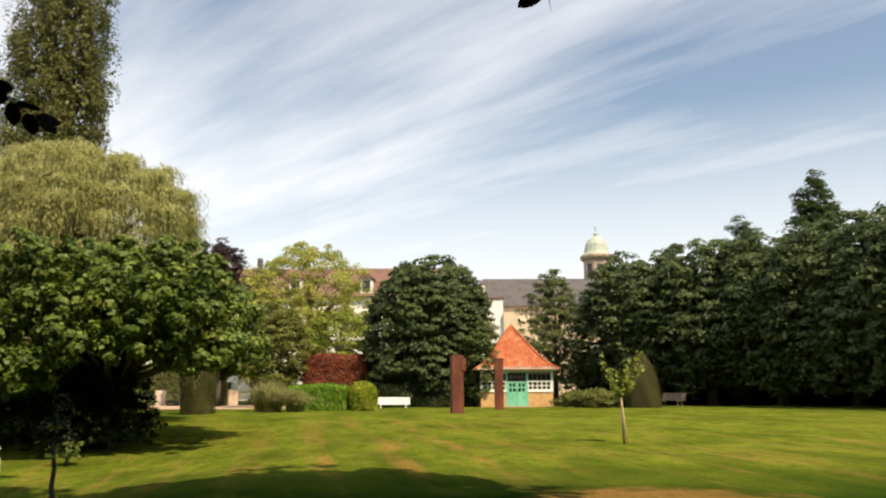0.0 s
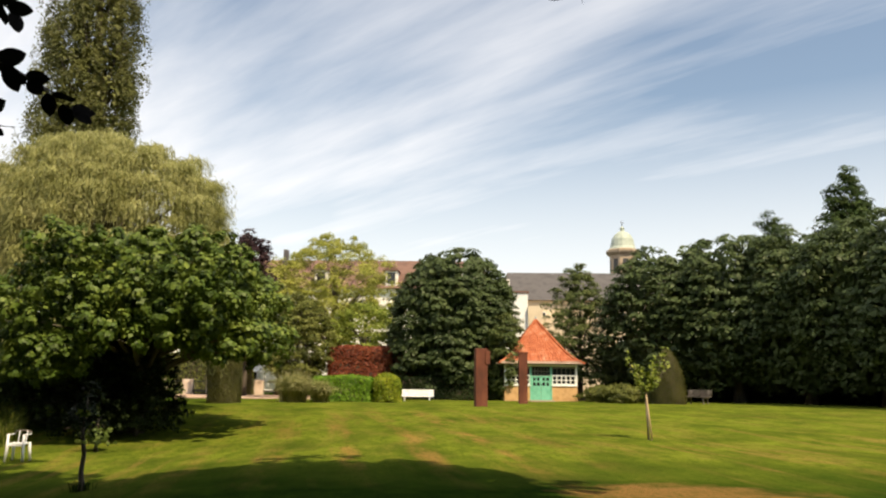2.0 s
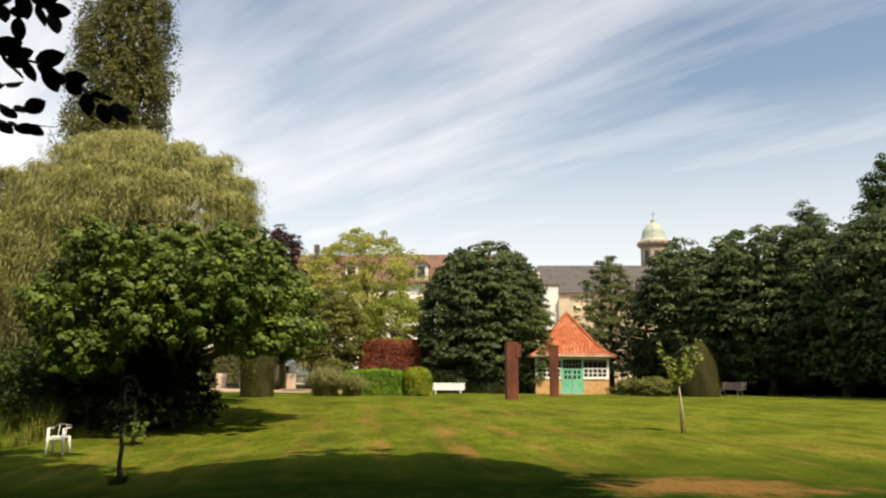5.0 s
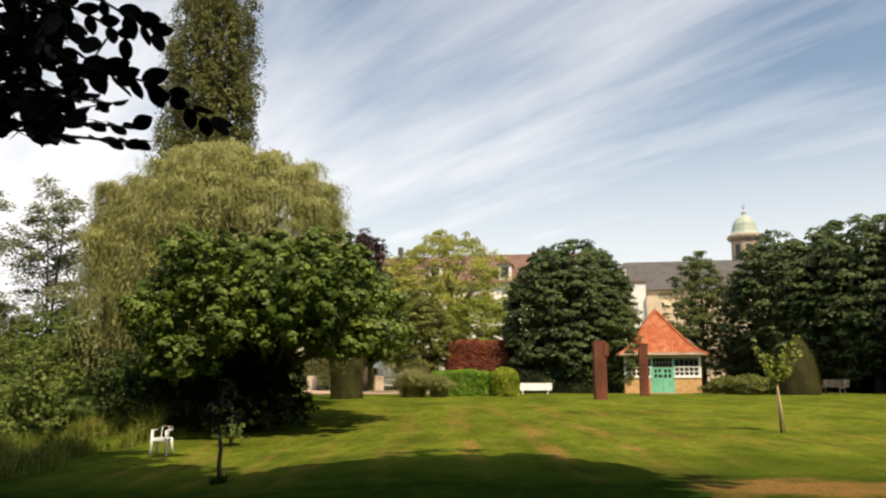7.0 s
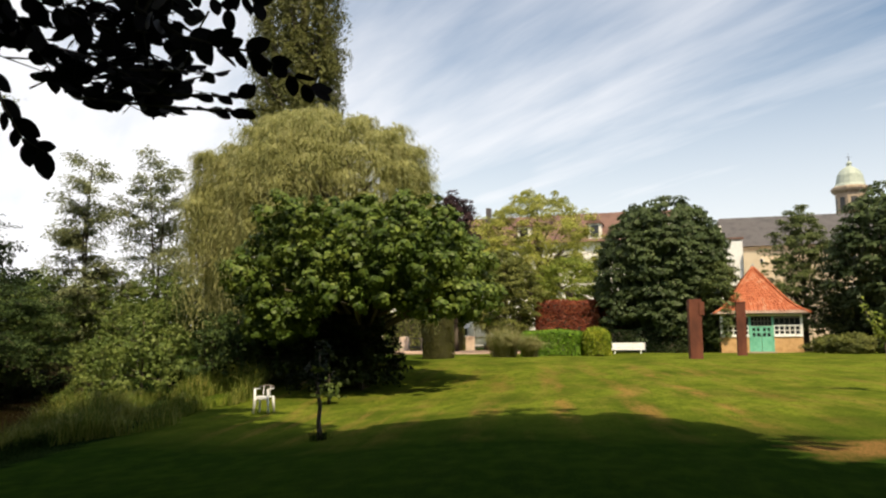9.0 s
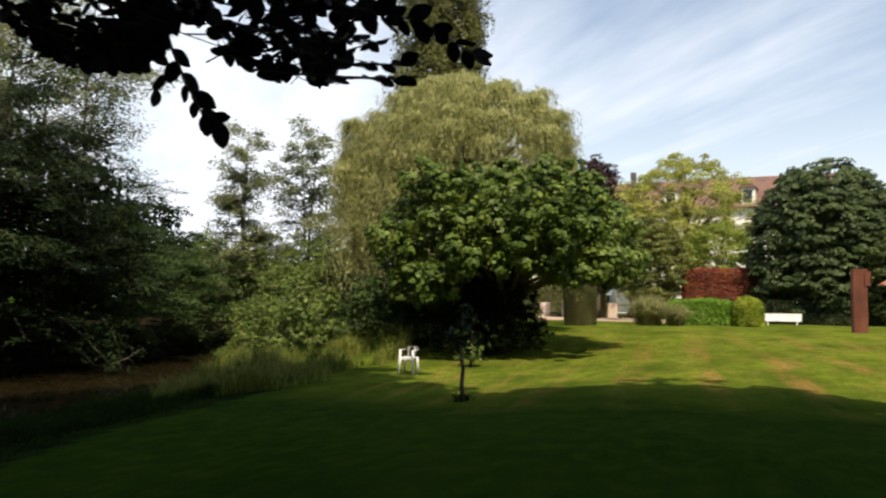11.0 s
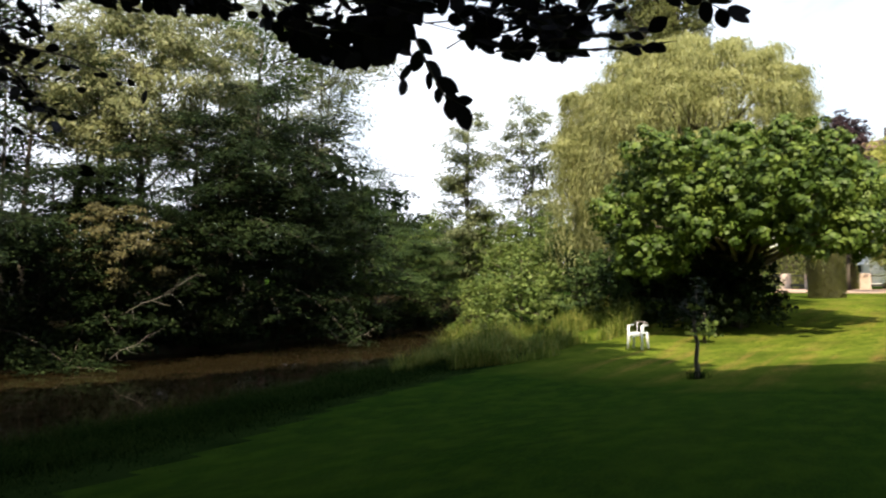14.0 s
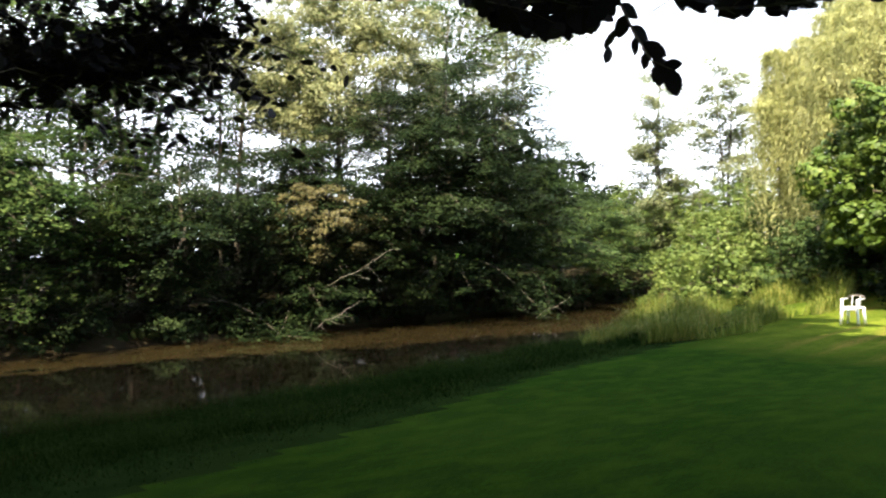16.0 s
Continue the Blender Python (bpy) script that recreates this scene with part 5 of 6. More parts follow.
            part("tile_course", mesh_of("tile_course", [m @ Vector(v) for v in verts], faces, TILE_RED if c else TILE_GREY), face, "" if c else "weathered grey eaves tiles")
        pts, radii = [], []
        for c in range(courses + 1):
            r, z = outline(c / courses)
            pts.append(m @ Vector((r, -r, z + 0.03)))
            radii.append(0.075)
        part("ridge_tiles", tubes_mesh("ridge_tiles", [(pts, radii)], TILE_RED), face)
    part("finial", tubes_mesh("finial", [([(0, 0, top + 0.1 + rise), (0, 0, top + 0.25 + rise), (0, 0, top + 0.45 + rise)], [0.12, 0.09, 0.02])], LEAD), ob)


def build_columns():
    for a, r, w, h in ((1.25, 39.5, 0.58, 2.78), (4.3, 44.5, 0.46, 2.75)):
        x, y = polar(a, r)
        ob = empty("steel_column", x, y, rz=12 if a < 2 else 2)
        tagged(ob, "square rust-brown steel sculpture column on the lawn", "sculpture", group="steel columns")
        bm = bmesh.new()
        box_into(bm, -w / 2, -0.22, -0.1, w / 2, 0.22, h, 0.015)
        part("shaft", bm_mesh("shaft", bm, CORTEN), ob)
        if a < 2:
            part("bracket", box_mesh("bracket", w / 2 - 0.12, -0.26, h - 0.75, w / 2 + 0.12, 0.2, h - 0.12, CORTEN), ob)
        else:
            part("cap", box_mesh("cap", -w / 2 - 0.02, -0.24, h - 0.06, w / 2 + 0.02, 0.24, h + 0.02, CORTEN), ob)


def bench(x, y, rz, mat, label, wide=2.0, group="park benches", sunk=0.0):
    ob = empty("park_bench", x, y, ground_z(x, y) - sunk, rz=rz)
    tagged(ob, label, "bench", group)
    for s in (-1, 1):
        u = s * (wide / 2 - 0.25)
        bm = bmesh.new()
        box_into(bm, u - 0.035, -0.24, -0.05, u + 0.035, -0.17, 0.42, 0.008)
        box_into(bm, u - 0.035, 0.17, -0.05, u + 0.035, 0.24, 0.42, 0.008)
        box_into(bm, u - 0.035, -0.24, 0.36, u + 0.035, 0.24, 0.42, 0.008)
        part("leg_frame", bm_mesh("leg_frame", bm, mat), ob)
        part("back_post", tubes_mesh("back_post", [([(u, 0.2, 0.4), (u, 0.33, 0.86)], [0.03, 0.025])], mat), ob)
    for k in range(4):
        v = -0.24 + k * 0.125
        part("seat_slat", box_mesh("seat_slat", -wide / 2, v, 0.424, wide / 2, v + 0.105, 0.455, mat, 0.006), ob)
    for k in range(4):
        v, z = 0.215 + k * 0.033, 0.47 + k * 0.105
        part("back_slat", box_mesh("back_slat", -wide / 2, v, z, wide / 2, v + 0.03, z + 0.092, mat, 0.006), ob)
    return ob


def build_chair():
    """A white stacking chair of moulded plastic with arms."""
    x, y = polar(-29.55, 21.2)
    ob = empty("plastic_chair", x, y, rz=4)
    ob.scale = (0.72, 0.70, 0.94)
    tagged(ob, "white moulded plastic garden armchair standing on the lawn", "chair")
    for sx in (-1, 1):
        for sy, top in ((-1, 0.64), (1, 0.44)):
            pts = [(sx * 0.28, sy * 0.26, -0.01), (sx * 0.25, sy * 0.23, 0.3), (sx * 0.245, sy * 0.225, top)]
            part("leg", tubes_mesh("leg", [(pts, [0.040, 0.050, 0.040])], PLASTIC_WHITE, 8), ob)
        bm = bmesh.new()
        box_into(bm, sx * 0.265 - 0.024, -0.27, 0.625, sx * 0.265 + 0.024, 0.22, 0.65, 0.010)
        part("armrest", bm_mesh("armrest", bm, PLASTIC_WHITE), ob)
    part("seat", box_mesh("seat", -0.25, -0.24, 0.405, 0.25, 0.22, 0.44, PLASTIC_WHITE, 0.014), ob)
    part("apron", box_mesh("apron", -0.24, -0.25, 0.36, 0.24, -0.225, 0.41, PLASTIC_WHITE, 0.006), ob)
    back = part("backrest", None, ob)
    for k in range(2):
        u = -0.12 + 0.24 * k
        pts = [(u, 0.215, 0.43), (u * 1.02, 0.25, 0.58), (u * 1.0, 0.28, 0.71)]
        part("slat", tubes_mesh("slat", [(pts, [0.014, 0.015, 0.014])], PLASTIC_WHITE, 6), back)
    arch = [(-0.27, 0.235, 0.63), (-0.25, 0.265, 0.69), (-0.12, 0.285, 0.715), (0, 0.29, 0.72), (0.12, 0.285, 0.715), (0.25, 0.265, 0.69), (0.27, 0.235, 0.63)]
    part("top_rail", tubes_mesh("top_rail", [(arch, [0.017] * 7)], WEATHERED, 8), back, "dark top rail")


def build_saplings():
    # the staked sapling in the sun
    rng = np.random.default_rng(77)
    x, y = polar(13.05, 22.6)
    ob = empty("sapling_tree", x, y)
    tagged(ob, "young staked sapling with pale green leaves on the lawn", "tree")
    # a fan of upright shoots, the two outer ones longest
    stem = [(0, 0, -0.05), (-0.03, 0, 0.7), (-0.04, 0, 1.28)]
    paths, pts, ways = [(stem, [0.022, 0.02, 0.017])], [], []
    shoots = ((-0.56, 0.06, 2.28, 46), (-0.36, -0.10, 1.98, 34), (-0.12, 0.12, 1.92, 34), (0.10, -0.14, 2.0, 40), (0.24, 0.08, 2.2, 46), (0.46, 0.0, 2.38, 60), (0.5, -0.1, 2.05, 26), (-0.3, 0.16, 1.6, 26), (0.24, -0.2, 1.6, 30))
    for tx, ty, tz, count in shoots:
        a, b, c = Vector((-0.04, 0, 1.22)), Vector((0.62 * tx, 0.7 * ty, 1.25 + 0.45 * (tz - 1.25))), Vector((tx, ty, tz))
        paths.append(([a, b, c], [0.010, 0.007, 0.003]))
        f = rng.uniform(0.12, 1.03, count)[:, None]
        q = (1 - f) ** 2 * np.array(a) + 2 * f * (1 - f) * np.array(b) + f * f * np.array(c)
        pts.append(q + rng.normal(size=q.shape) * np.array([0.055, 0.055, 0.035]))
        ways.append(rng.normal(size=q.shape) + np.array([0, 0, -0.5]))
    part("trunk", tubes_mesh("trunk", paths, BARK_PALE), ob)
    p = np.concatenate(pts)
    part("crown", leaves_mesh("crown", rng, p, rng.normal(size=p.shape) * 0.5 + np.array([0.3, -0.5, 0.7]), 0.12, 0.075, LEAF_YOUNG, np.concatenate(ways)), ob)
    part("stake", tubes_mesh("stake", [([(0.06, -0.12, -0.1), (-0.06, -0.06, 1.22)], [0.020, 0.019])], STAKE_WOOD, 8), ob, "pale round wooden stake")
    part("stake", tubes_mesh("stake", [([(0.0, 0.1, -0.1), (-0.05, 0.05, 1.20)], [0.020, 0.018])], STAKE_WOOD, 8), ob, "pale round wooden stake")
    part("tie", tubes_mesh("tie", [([(-0.06, -0.07, 1.1), (-0.03, 0.07, 1.1)], [0.022, 0.022])], IRON, 6), ob)
    # the young tree in the shade
    x, y = polar(-25.75, 15.4)
    ob = empty("young_tree", x, y)
    tagged(ob, "slender young tree with dark trunk in the beech's shade", "tree")
    part("trunk", tubes_mesh("trunk", [([(0, 0, -0.05), (0.02, 0, 0.10), (-0.01, 0, 0.32), (0.02, 0, 0.62), (-0.04, 0, 0.95), (0.0, 0, 1.3), (0.02, 0, 1.7)], [0.07, 0.05, 0.042, 0.038, 0.032, 0.02, 0.006]),
                                       ([(-0.03, 0, 0.9), (0.18, 0, 1.12), (0.30, 0.05, 1.3)], [0.014, 0.01, 0.004]), ([(-0.03, 0, 0.95), (-0.16, 0.05, 1.2), (-0.22, 0, 1.45)], [0.012, 0.008, 0.004])], BARK), ob)
    c = crown_clumps(rng, 22, dome, 0.85, 1.75, 0.34, 0.2, 0.4)
    p, nn = clump_leaves(rng, c, 20, 0.15, 0.8, 0.5)
    # a crown in the leaf colour that has shade in it
    part("crown", leaves_mesh("crown", rng, p, nn, 0.075, 0.05, LEAF_SHADED), ob)
    # young leaves whose pale green stands in for a fleck of sun
    p = np.concatenate([np.array([0.02, -0.2, 1.34]) + rng.normal(size=(12, 3)) * np.array([0.035, 0.04, 0.03]), np.array([0.17, -0.2, 1.30]) + rng.normal(size=(14, 3)) * np.array([0.06, 0.05, 0.03]), np.array([0.25, -0.1, 0.82]) + rng.normal(size=(12, 3)) * np.array([0.06, 0.05, 0.04])])
    part("young_shoot", leaves_mesh("young_shoot", rng, p, rng.normal(size=p.shape) * 0.5 + np.array([0.3, -0.6, 0.8]), 0.10, 0.075, LEAF_YOUNG), ob, "pale young leaves, coloured paler for the sun on them")["kind"] = "stuff"
    n = 110
    q = rng.normal(size=(n, 2)) * 0.10
    part("grass_tuft", grass_blades(rng, np.concatenate([q, np.full((n, 1), -0.02)], 1), 0.22, 0.012, 0.7, BLADE_BANK, "grass_tuft"), ob, "uncut grass round the trunk")["kind"] = "stuff"


def build_house():
    """The long white house behind the trees, its roof and dormers, and the church tower beyond."""
    ob = empty("house", -5.8, 88, 0.6)
    tagged(ob, "long white rendered house with steep brown and slate roofs", "house")
    part("wall", box_mesh("wall", -34, 0, -1, 9, 12, 11.4, RENDER_WHITE), ob)
    part("wall", box_mesh("wall", 9, 1.5, -1, 34, 12, 10.4, RENDER_CREAM), ob, "cream rendered wall")

    def roof(x0, x1, y0, y1, z0, z1, mat, label):
        ym = (y0 + y1) / 2
        v = [(x0, y0, z0), (x1, y0, z0), (x1, y1, z0), (x0, y1, z0), (x0 + 2, ym - 1, z1), (x1 - 2, ym - 1, z1), (x1 - 2, ym + 1, z1), (x0 + 2, ym + 1, z1)]
        f = [(0, 1, 5, 4), (1, 2, 6, 5), (2, 3, 7, 6), (3, 0, 4, 7), (4, 5, 6, 7), (3, 2, 1, 0)]
        return part("roof", mesh_of("roof", v, f, mat), ob, label)

    left = roof(-35, 9.5, -0.6, 12.6, 11.4, 15.3, TILE_BROWN, "brown tiled roof")
    roof(9.0, 35, 0.9, 12.6, 10.4, 14.1, SLATE, "dark slate roof")
    part("chimney", box_mesh("chimney", -15.25, 4, 12.5, -14.75, 4.8, 16.4, SLATE), left)
    for u in (-10, -2.2, 6.3):
        d = part("dormer", box_mesh("dormer", u - 0.7, -0.1, 11.6, u + 0.7, 3.6, 13.4, RENDER_WHITE), left, "white dormer window")
        part("gable", mesh_of("gable", [(u - 0.9, -0.3, 13.4), (u + 0.9, -0.3, 13.4), (u, -0.3, 14.2), (u - 0.9, 4, 13.4), (u + 0.9, 4, 13.4), (u, 4, 14.2)],
                              [(0, 1, 2), (0, 2, 5, 3), (2, 1, 4, 5), (3, 5, 4), (0, 3, 4, 1)], TILE_BROWN), left)
        part("pane", box_mesh("pane", u - 0.45, -0.13, 11.9, u + 0.45, -0.09, 13.2, GLASS, 0), left)
    for row, z in enumerate((1.4, 4.8, 8.2)):
        for k in range(14):
            u = -32 + k * 3.0
            w = part("window", box_mesh("window", u - 0.55, -0.03, z, u + 0.55, 0.03, z + 1.7, PAINT_WHITE, 0), ob)
            for s in (-1, 1):
                part("pane", box_mesh("pane", u + (0.04 if s > 0 else -0.50), -0.045, z + 0.06, u + (0.50 if s > 0 else -0.04), -0.032, z + 1.64, GLASS, 0), w)
    for row, z in enumerate((1.2, 4.3, 7.4)):
        for k in range(8):
            u = 11.5 + k * 3.0
            w = part("window", box_mesh("window", u - 0.55, 1.47, z, u + 0.55, 1.53, z + 1.7, PAINT_WHITE, 0), ob)
            part("pane", box_mesh("pane", u - 0.48, 1.455, z + 0.06, u + 0.48, 1.468, z + 1.64, GLASS, 0), w)
    # the lower wing in front
    ob = empty("house_wing", 4.6, 78, 0.6)
    tagged(ob, "white rendered wing with cream stair tower", "house")
    part("wall", box_mesh("wall", -0.6, 0, -1, 1.7, 9, 9.9, PAINT_WHITE), ob)
    part("chimney", box_mesh("chimney", -0.45, 2.0, 10.1, 0.05, 2.8, 11.5, RENDER_WHITE), ob)
    part("coping", box_mesh("coping", -0.7, -0.1, 9.9, 1.8, 9, 10.1, TILE_BROWN), ob)
    part("stair_tower", box_mesh("stair_tower", 1.7, -0.4, -1, 3.1, 9, 8.6, RENDER_CREAM), ob)
    part("annex", box_mesh("annex", 3.1, 0.6, -1, 9.0, 9, 7.7, RENDER_CREAM), ob)

    x, y = polar(11.6, 132)
    ob = empty("church_tower", x, y, 0.5)
    tagged(ob, "tan stone church tower with green copper dome", "tower")

    def ring(radii, mat, name, sides=8, label=""):
        verts, faces = [], []
        for r, z in radii:
            for s in range(sides):
                a = 2 * math.pi * (s + 0.5) / sides
                verts.append((r * math.cos(a), r * math.sin(a), z))
        for k in range(len(radii) - 1):
            for s in range(sides):
                a, b = k * sides + s, k * sides + (s + 1) % sides
                faces.append((a, b, b + sides, a + sides))
        faces.append(tuple(range((len(radii) - 1) * sides, len(radii) * sides)))
        return part(name, mesh_of(name, verts, faces, mat), ob, label)

    ring(((2.15, 0), (2.15, 22.0)), STONE_TAN, "shaft")
    for s in range(8):
        a = 2 * math.pi * s / 8
        m = Matrix.Rotation(a, 4, "Z")
        bm = bmesh.new()
        box_into(bm, 1.94, -0.4, 19.4, 2.02, 0.4, 21.4)
        me = bm_mesh("louvre", bm, IRON)
        me.transform(m)
        part("louvre", me, ob)
    ring(((2.2, 22.0), (2.6, 22.35), (2.75, 22.6), (2.75, 22.9), (2.3, 23.1)), STONE_TAN, "cornice")
    ring(((2.25, 23.1), (2.0, 23.5), (1.88, 24.1), (1.74, 24.8), (1.38, 25.45), (0.86, 25.9), (0.46, 26.1), (0.36, 26.2)), COPPER, "dome", 16, "green copper dome")
    ring(((0.34, 26.2), (0.34, 26.55), (0.44, 26.6), (0.2, 26.9), (0.06, 27.0)), COPPER, "lantern", 10)
    part("cross", tubes_mesh("cross", [([(0, 0, 26.8), (0, 0, 28.0)], [0.06, 0.04]), ([(-0.3, 0, 27.6), (0.3, 0, 27.6)], [0.04, 0.04])], IRON), ob)


def build_path():
    """The path and stone piers beyond the yew column, and the white van parked there."""
    xs0, xs1 = -22.0, -8.0
    ob = new("path", box_mesh("path", xs0, 51.0, 0.4, -8.8, 64.0, 0.63, PATH_GRAVEL, 0))
    tagged(ob, "pinkish gravel path behind the lawn", "path", kind="structure")
    w = empty("garden_wall", -17.9, 64.6)
    tagged(w, "low garden wall with pale sandstone piers and dark rails", "wall")
    for k in range(7):
        u = -6 + k * 1.9
        part("pier", box_mesh("pier", u - 0.40, -0.22, -0.1, u + 0.40, 0.22, 1.2, PINK_STONE, 0.03), w)
        if k < 6:
            part("rail", box_mesh("rail", u + 0.40, -0.06, 0.22, u + 1.5, 0.06, 0.40, IRON), w)
            part("rail", box_mesh("rail", u + 0.40, -0.06, 1.0, u + 1.5, 0.06, 1.1, IRON), w)
    x, y = polar(-14.9, 72)
    v = empty("white_van", x, y, rz=-10)
    tagged(v, "small white box van parked beyond the garden wall", "van")
    part("body", box_mesh("body", -1.0, -0.2, 0.45, 1.0, 3.4, 2.75, PAINT_WHITE, 0.06), v)
    part("cab", box_mesh("cab", -0.92, -1.5, 0.45, 0.92, -0.2, 2.05, PAINT_WHITE, 0.15), v)
    part("windscreen", box_mesh("windscreen", -0.78, -1.53, 1.3, 0.78, -1.44, 1.9, GLASS, 0.01), v)
    for sx in (-1, 1):
        for yy in (-0.9, 2.4):
            part("wheel", tubes_mesh("wheel", [([(sx * 0.75, yy, 0.33), (sx * 0.97, yy, 0.33)], [0.33, 0.33])], IRON, 16), v)


build_pavilion()
build_columns()
bx, by = polar(-3.35, 52.0)
bench(bx, by, 0, PAINT_WHITE, "white painted slatted park bench before a dark hedge", 2.1, sunk=0.2)
bx, by = polar(16.35, 53.0)
bench(bx, by, -55, WEATHERED, "weathered grey wooden park bench beside the yew cone", 1.8)
build_chair()
build_saplings()
build_house()
build_path()


# ---- the copper beech overhead ----
def beech_leaf_mesh():
    """One oval pointed leaf, folded a little along its midrib."""
    outline = ((0, 0.0), (0.16, 0.10), (0.27, 0.27), (0.31, 0.48), (0.27, 0.68), (0.15, 0.87), (0, 1.0))
    verts = [(0, y, 0.0) for _, y in outline]
    right = [(x, y, 0.10 * x + 0.03 * math.sin(6 * y)) for x, y in outline[1:-1]]
    left = [(-x, y, 0.10 * x + 0.03 * math.sin(6 * y)) for x, y in outline[1:-1]]
    n = len(outline)
    verts += right + left
    faces = []
    for s in (0, 1):
        first = n + s * (n - 2)
        rim = [0] + [first + k for k in range(n - 2)] + [n - 1]
        for k in range(n - 1):
            f = [k, rim[k], rim[k + 1], k + 1]
            f = [v for i, v in enumerate(f) if v not in f[:i]]
            faces.append(tuple(f) if s == 0 else tuple(f[::-1]))
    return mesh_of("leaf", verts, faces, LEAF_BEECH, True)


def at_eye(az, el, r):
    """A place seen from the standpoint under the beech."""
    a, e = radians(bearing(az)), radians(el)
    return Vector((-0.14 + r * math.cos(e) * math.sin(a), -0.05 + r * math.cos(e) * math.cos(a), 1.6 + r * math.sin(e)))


def leaf_pose(p, tip, face, size):
    tip = tip.normalized()
    face = (face - tip * face.dot(tip)).normalized()
    side = tip.cross(face)
    m = Matrix((side, tip, face)).transposed().to_4x4()
    return Matrix.Translation(p) @ m @ Matrix.Diagonal((size, size, size, 1))


def joined_leaves(name, leaf_me, poses):
    """Many leaves as one mesh."""
    v = np.array([tuple(q.co) for q in leaf_me.vertices])
    f = [tuple(q.vertices) for q in leaf_me.polygons]
    verts, faces = [], []
    for k, m in enumerate(poses):
        a = np.array(m)
        verts.append(v @ a[:3, :3].T + a[:3, 3])
        faces += [tuple(i + k * len(v) for i in q) for q in f]
    return mesh_of(name, np.concatenate(verts), faces, LEAF_BEECH, True)


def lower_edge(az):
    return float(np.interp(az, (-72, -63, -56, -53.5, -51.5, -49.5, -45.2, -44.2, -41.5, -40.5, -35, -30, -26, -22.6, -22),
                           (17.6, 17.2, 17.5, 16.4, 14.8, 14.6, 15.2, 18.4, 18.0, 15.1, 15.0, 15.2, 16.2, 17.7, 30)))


def build_bough(ob, leaf_me, rng):
    """The low bough whose flat sprays hang into the view."""
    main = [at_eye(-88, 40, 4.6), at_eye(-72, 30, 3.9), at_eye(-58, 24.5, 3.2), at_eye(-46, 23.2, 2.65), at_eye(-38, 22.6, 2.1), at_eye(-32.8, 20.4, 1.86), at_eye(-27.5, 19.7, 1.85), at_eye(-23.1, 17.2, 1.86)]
    radii = [0.05, 0.036, 0.026, 0.015, 0.007, 0.004, 0.003, 0.001]
    paths, poses = [(main, radii)], []

    def spray(pts, gap=0.030, size=0.07, keep=True, flat=True):
        """Leaves to both sides of a twig, alternately, in one plane."""
        length = sum((pts[k + 1] - pts[k]).length for k in range(len(pts) - 1))
        n = max(2, int(length / gap))
        for k in range(n):
            u = (k + 0.6) / n * (len(pts) - 1)
            i = min(int(u), len(pts) - 2)
            p = pts[i].lerp(pts[i + 1], u - i)
            d = (pts[i + 1] - pts[i]).normalized()
            if flat:
                face = Vector((rng.normal() * 0.5, rng.normal() * 0.5 - 0.25, 1.0))
            else:
                face = (Vector((0, 0, 1.6)) - p).normalized() + Vector((rng.normal() * 0.4, rng.normal() * 0.4, rng.normal() * 0.4))
            side = d.cross(face).normalized() * (1 if k % 2 else -1)
            tip = d * 0.75 + side * 0.8 + Vector((0, 0, -0.12 if flat else -0.3))
            s = size * rng.uniform(0.7, 1.2)
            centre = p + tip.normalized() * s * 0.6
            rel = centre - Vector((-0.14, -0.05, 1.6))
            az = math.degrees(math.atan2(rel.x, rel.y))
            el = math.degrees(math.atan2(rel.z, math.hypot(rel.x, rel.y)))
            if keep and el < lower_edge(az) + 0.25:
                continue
            poses.append(leaf_pose(p, tip, face, s))

    # its end runs out in one arching twig and three flat ones below it, with sky between
    spray(main[4:7], 0.027, 0.060, False, False)
    spray(main[5:7], 0.040, 0.056, False, True)
    spray(main[6:], 0.024, 0.048, False, True)
    spray(main[6:], 0.045, 0.050, False, False)
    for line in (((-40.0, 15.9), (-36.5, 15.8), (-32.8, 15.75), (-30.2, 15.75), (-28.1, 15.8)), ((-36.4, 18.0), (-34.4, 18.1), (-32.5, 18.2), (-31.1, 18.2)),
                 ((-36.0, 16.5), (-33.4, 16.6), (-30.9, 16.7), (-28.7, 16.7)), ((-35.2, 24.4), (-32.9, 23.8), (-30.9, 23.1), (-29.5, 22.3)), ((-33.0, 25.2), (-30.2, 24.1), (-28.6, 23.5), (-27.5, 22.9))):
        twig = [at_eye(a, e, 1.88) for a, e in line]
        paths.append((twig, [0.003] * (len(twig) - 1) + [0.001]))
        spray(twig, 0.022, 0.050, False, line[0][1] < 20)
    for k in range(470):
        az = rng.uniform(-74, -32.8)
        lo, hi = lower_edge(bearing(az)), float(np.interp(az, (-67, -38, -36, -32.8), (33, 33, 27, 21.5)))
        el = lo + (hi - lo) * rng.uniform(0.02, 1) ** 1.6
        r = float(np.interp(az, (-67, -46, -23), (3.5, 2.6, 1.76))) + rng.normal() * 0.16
        b = at_eye(az, el, r)
        u = float(np.interp(az, (-72, -58, -46, -38, -32.8), (1, 2, 3, 4, 5)))
        i = min(int(u), 5)
        d = (main[i + 1] - main[i]).normalized()
        a = b - (d * 0.8 + Vector((rng.normal() * 0.5, rng.normal() * 0.5, rng.normal() * 0.18))).normalized() * rng.uniform(0.16, 0.34)
        mid = a.lerp(b, 0.5) + Vector((0, 0, 0.015))
        kept = len(poses)
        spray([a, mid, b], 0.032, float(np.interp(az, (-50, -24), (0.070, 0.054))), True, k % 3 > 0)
        if len(poses) > kept + 3:
            root = main[i].lerp(main[i + 1], max(0.0, u - i - 0.4))
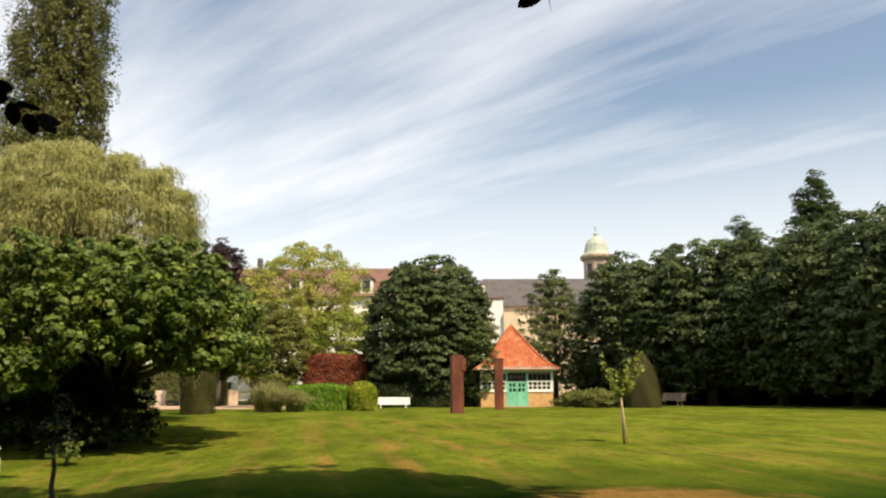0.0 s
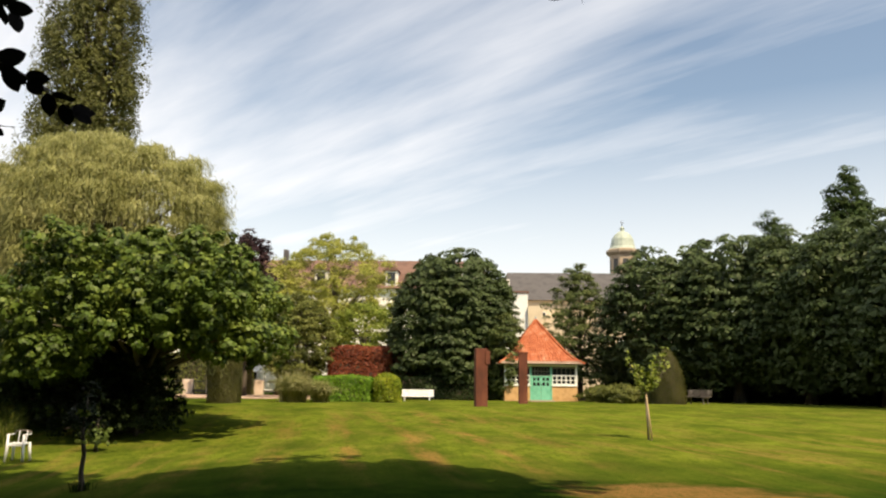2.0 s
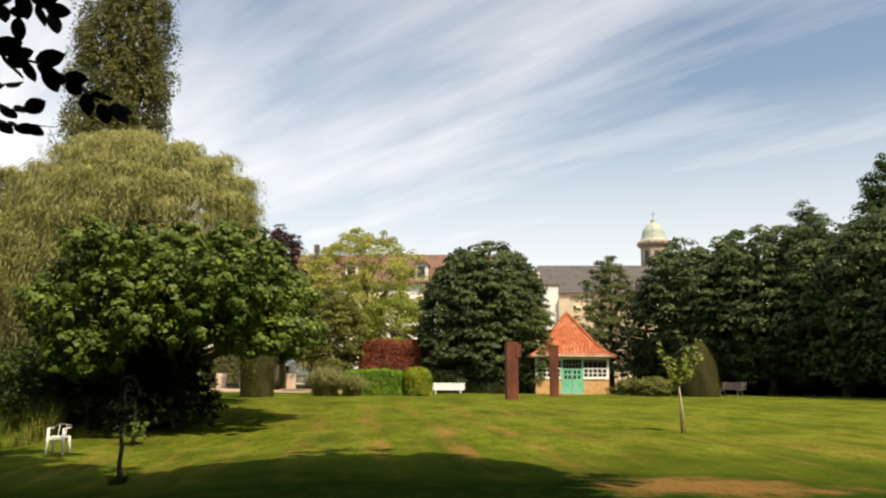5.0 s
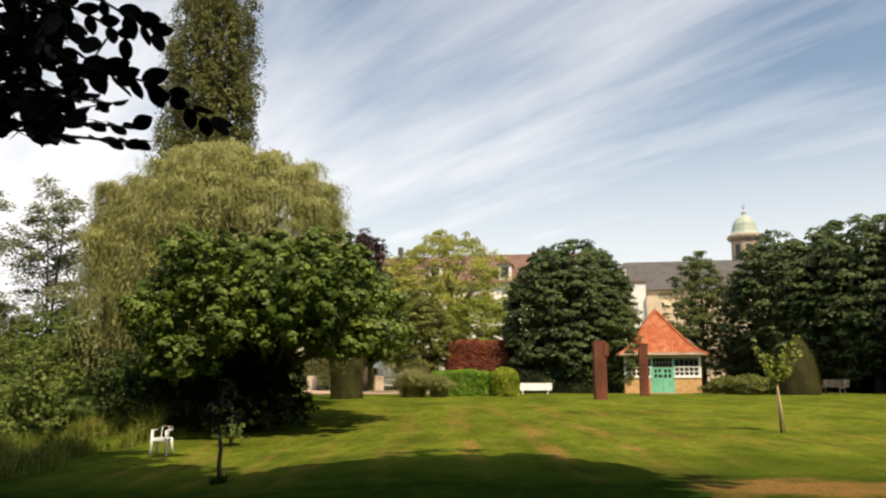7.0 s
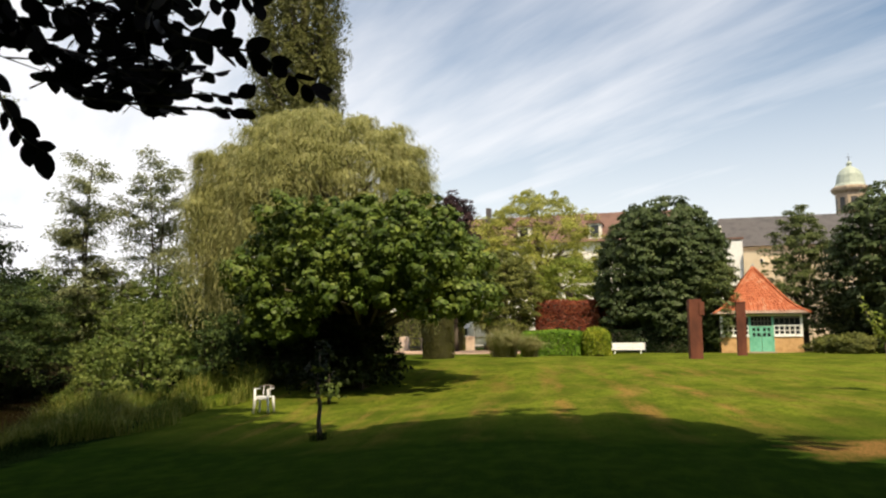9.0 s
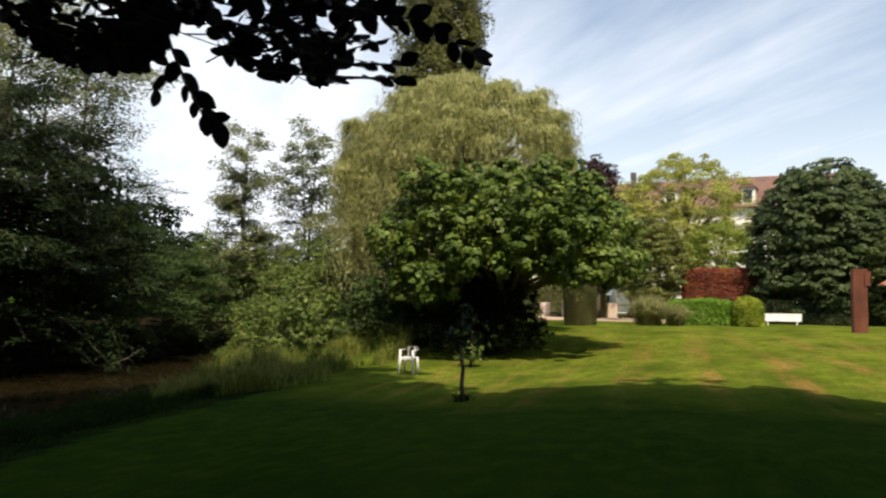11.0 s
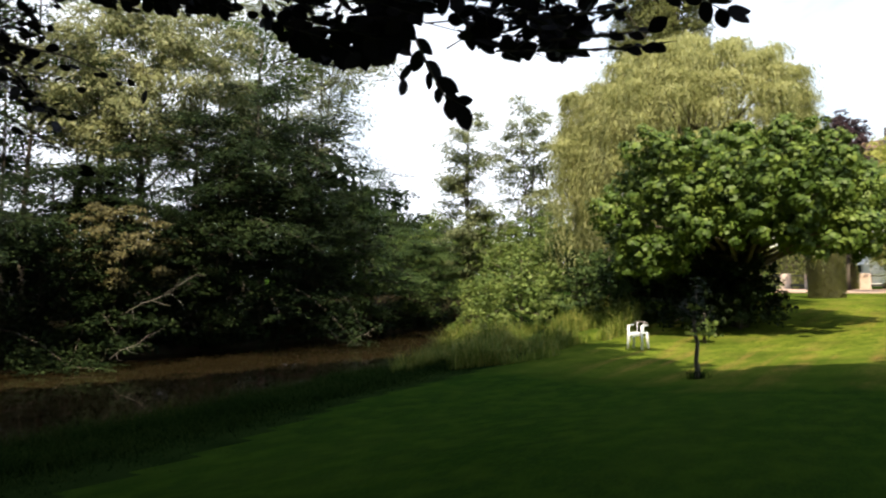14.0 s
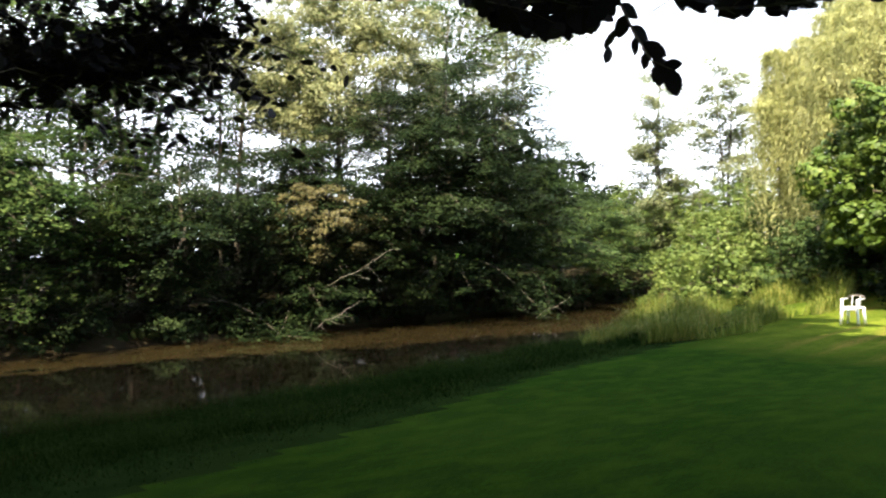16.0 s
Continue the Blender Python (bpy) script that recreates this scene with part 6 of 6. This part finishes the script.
            if (root - a).length < 0.18:
                paths.append(([root, root.lerp(a, 0.5) + Vector((0, 0, 0.02)), a, mid, b], [0.004, 0.004, 0.003, 0.002, 0.001]))
            else:
                paths.append(([a, mid, b], [0.003, 0.002, 0.001]))
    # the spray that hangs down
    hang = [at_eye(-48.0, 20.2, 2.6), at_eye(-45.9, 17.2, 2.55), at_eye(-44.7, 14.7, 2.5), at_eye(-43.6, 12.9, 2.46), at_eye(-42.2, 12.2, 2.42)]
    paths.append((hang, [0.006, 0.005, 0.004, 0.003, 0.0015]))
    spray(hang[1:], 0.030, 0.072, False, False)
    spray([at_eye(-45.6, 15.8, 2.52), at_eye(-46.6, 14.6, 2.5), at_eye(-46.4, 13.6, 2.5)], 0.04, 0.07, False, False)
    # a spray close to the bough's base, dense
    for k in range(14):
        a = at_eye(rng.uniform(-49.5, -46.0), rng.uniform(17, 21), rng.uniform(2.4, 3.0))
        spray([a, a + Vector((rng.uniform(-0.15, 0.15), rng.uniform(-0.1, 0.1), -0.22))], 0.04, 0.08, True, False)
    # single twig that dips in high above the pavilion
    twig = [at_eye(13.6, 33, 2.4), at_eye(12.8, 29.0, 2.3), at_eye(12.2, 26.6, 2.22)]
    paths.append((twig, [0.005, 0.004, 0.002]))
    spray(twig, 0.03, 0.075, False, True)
    bough = part("bough", tubes_mesh("bough", paths, BARK, 6), ob, "low leafy bough of dark copper beech leaves")
    order = sorted(range(len(poses)), key=lambda k: poses[k].translation.length)
    for k in order[:300]:
        leaf = part("leaf", leaf_me, bough)
        leaf.matrix_basis = poses[k]
    rest = part("leaf_spray", joined_leaves("leaf_spray", leaf_me, [poses[k] for k in order[300:]]), bough)
    rest["kind"] = "stuff"
    return len(poses)


def build_left_bough(ob, leaf_me, rng):
    """A higher bough over the pond bank, farther off."""
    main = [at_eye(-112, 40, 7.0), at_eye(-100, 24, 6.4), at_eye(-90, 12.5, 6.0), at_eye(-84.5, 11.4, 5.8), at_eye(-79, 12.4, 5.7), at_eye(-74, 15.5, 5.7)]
    paths, poses = [(main, [0.10, 0.07, 0.05, 0.03, 0.015, 0.004])], []
    for k in range(250):
        u = rng.uniform(0.9, 4.95)
        i = int(u)
        a = main[i].lerp(main[i + 1], u - i)
        b = a + Vector((rng.normal() * 0.46, rng.normal() * 0.46, rng.normal() * 0.36 + 0.14))
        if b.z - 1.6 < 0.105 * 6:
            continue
        mid = a.lerp(b, 0.5) + Vector((0, 0, 0.06))
        paths.append(([a, mid, b], [0.010, 0.006, 0.002]))
        n = 12
        for j in range(n):
            p = a.lerp(b, (j + 1) / n)
            tip = Vector((rng.normal(), rng.normal(), -0.3 + 0.4 * rng.normal()))
            poses.append(leaf_pose(p, tip, Vector((rng.normal() * 0.5, rng.normal() * 0.5, 1)), 0.095 * rng.uniform(0.7, 1.25)))
    bough = part("bough", tubes_mesh("bough", paths, BARK, 5), ob, "leafy beech bough over the pond bank")
    rest = part("leaf_spray", joined_leaves("leaf_spray", leaf_me, poses), bough)
    rest["kind"] = "stuff"


def build_beech():
    rng = np.random.default_rng(900)
    leaf_me = beech_leaf_mesh()
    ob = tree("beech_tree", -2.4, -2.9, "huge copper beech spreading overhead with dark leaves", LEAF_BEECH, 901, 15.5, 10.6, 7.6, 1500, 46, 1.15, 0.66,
              profile=dome, shell=0.15, rough=0.24, trunk_r=0.6, limbs=40, leaf_w=0.75, z=0.0, core=1500)
    inv = ob.matrix_basis.inverted()
    for build in (build_bough, build_left_bough):
        build(ob, leaf_me, rng)
    for c in ob.children:
        if c.name.startswith("bough"):
            c.matrix_parent_inverse = inv
    # unseen neighbours, added to shade the lawn and bank and close the garden behind
    for x, y, h, w, s in ((-6.2, -2.9, 15.8, 7.2, 902), (-17, -16, 18, 8.0, 903), (-2, -19, 18, 8.5, 904), (14, -17, 17, 8.0, 905), (24, -6, 16, 7.5, 906), (30, 8, 16, 7.0, 907), (-26, -10, 17, 8.0, 908), (-8.4, -3.5, 17, 5.2, 909), (-6.0, -3.2, 17, 3.6, 910)):
        tree("beech_tree", x, y, "unseen copper beech added behind the lawn to cast shade", LEAF_BEECH, s, h, w, 6.8 if s < 903 else 7.4 if s == 909 else 10.5 if s == 910 else 1.5, 420 if s in (902, 909, 910) else 200, 28, 1.7, 0.85 if s in (902, 909, 910) else 1.1,
             profile=dome, shell=0.25, rough=0.18, trunk_r=0.45, limbs=24, leaf_w=0.75, core=1500, lean=(1.2, 8.5) if s < 903 else (-2.6, 9.4) if s == 910 else (0, 0))


build_beech()
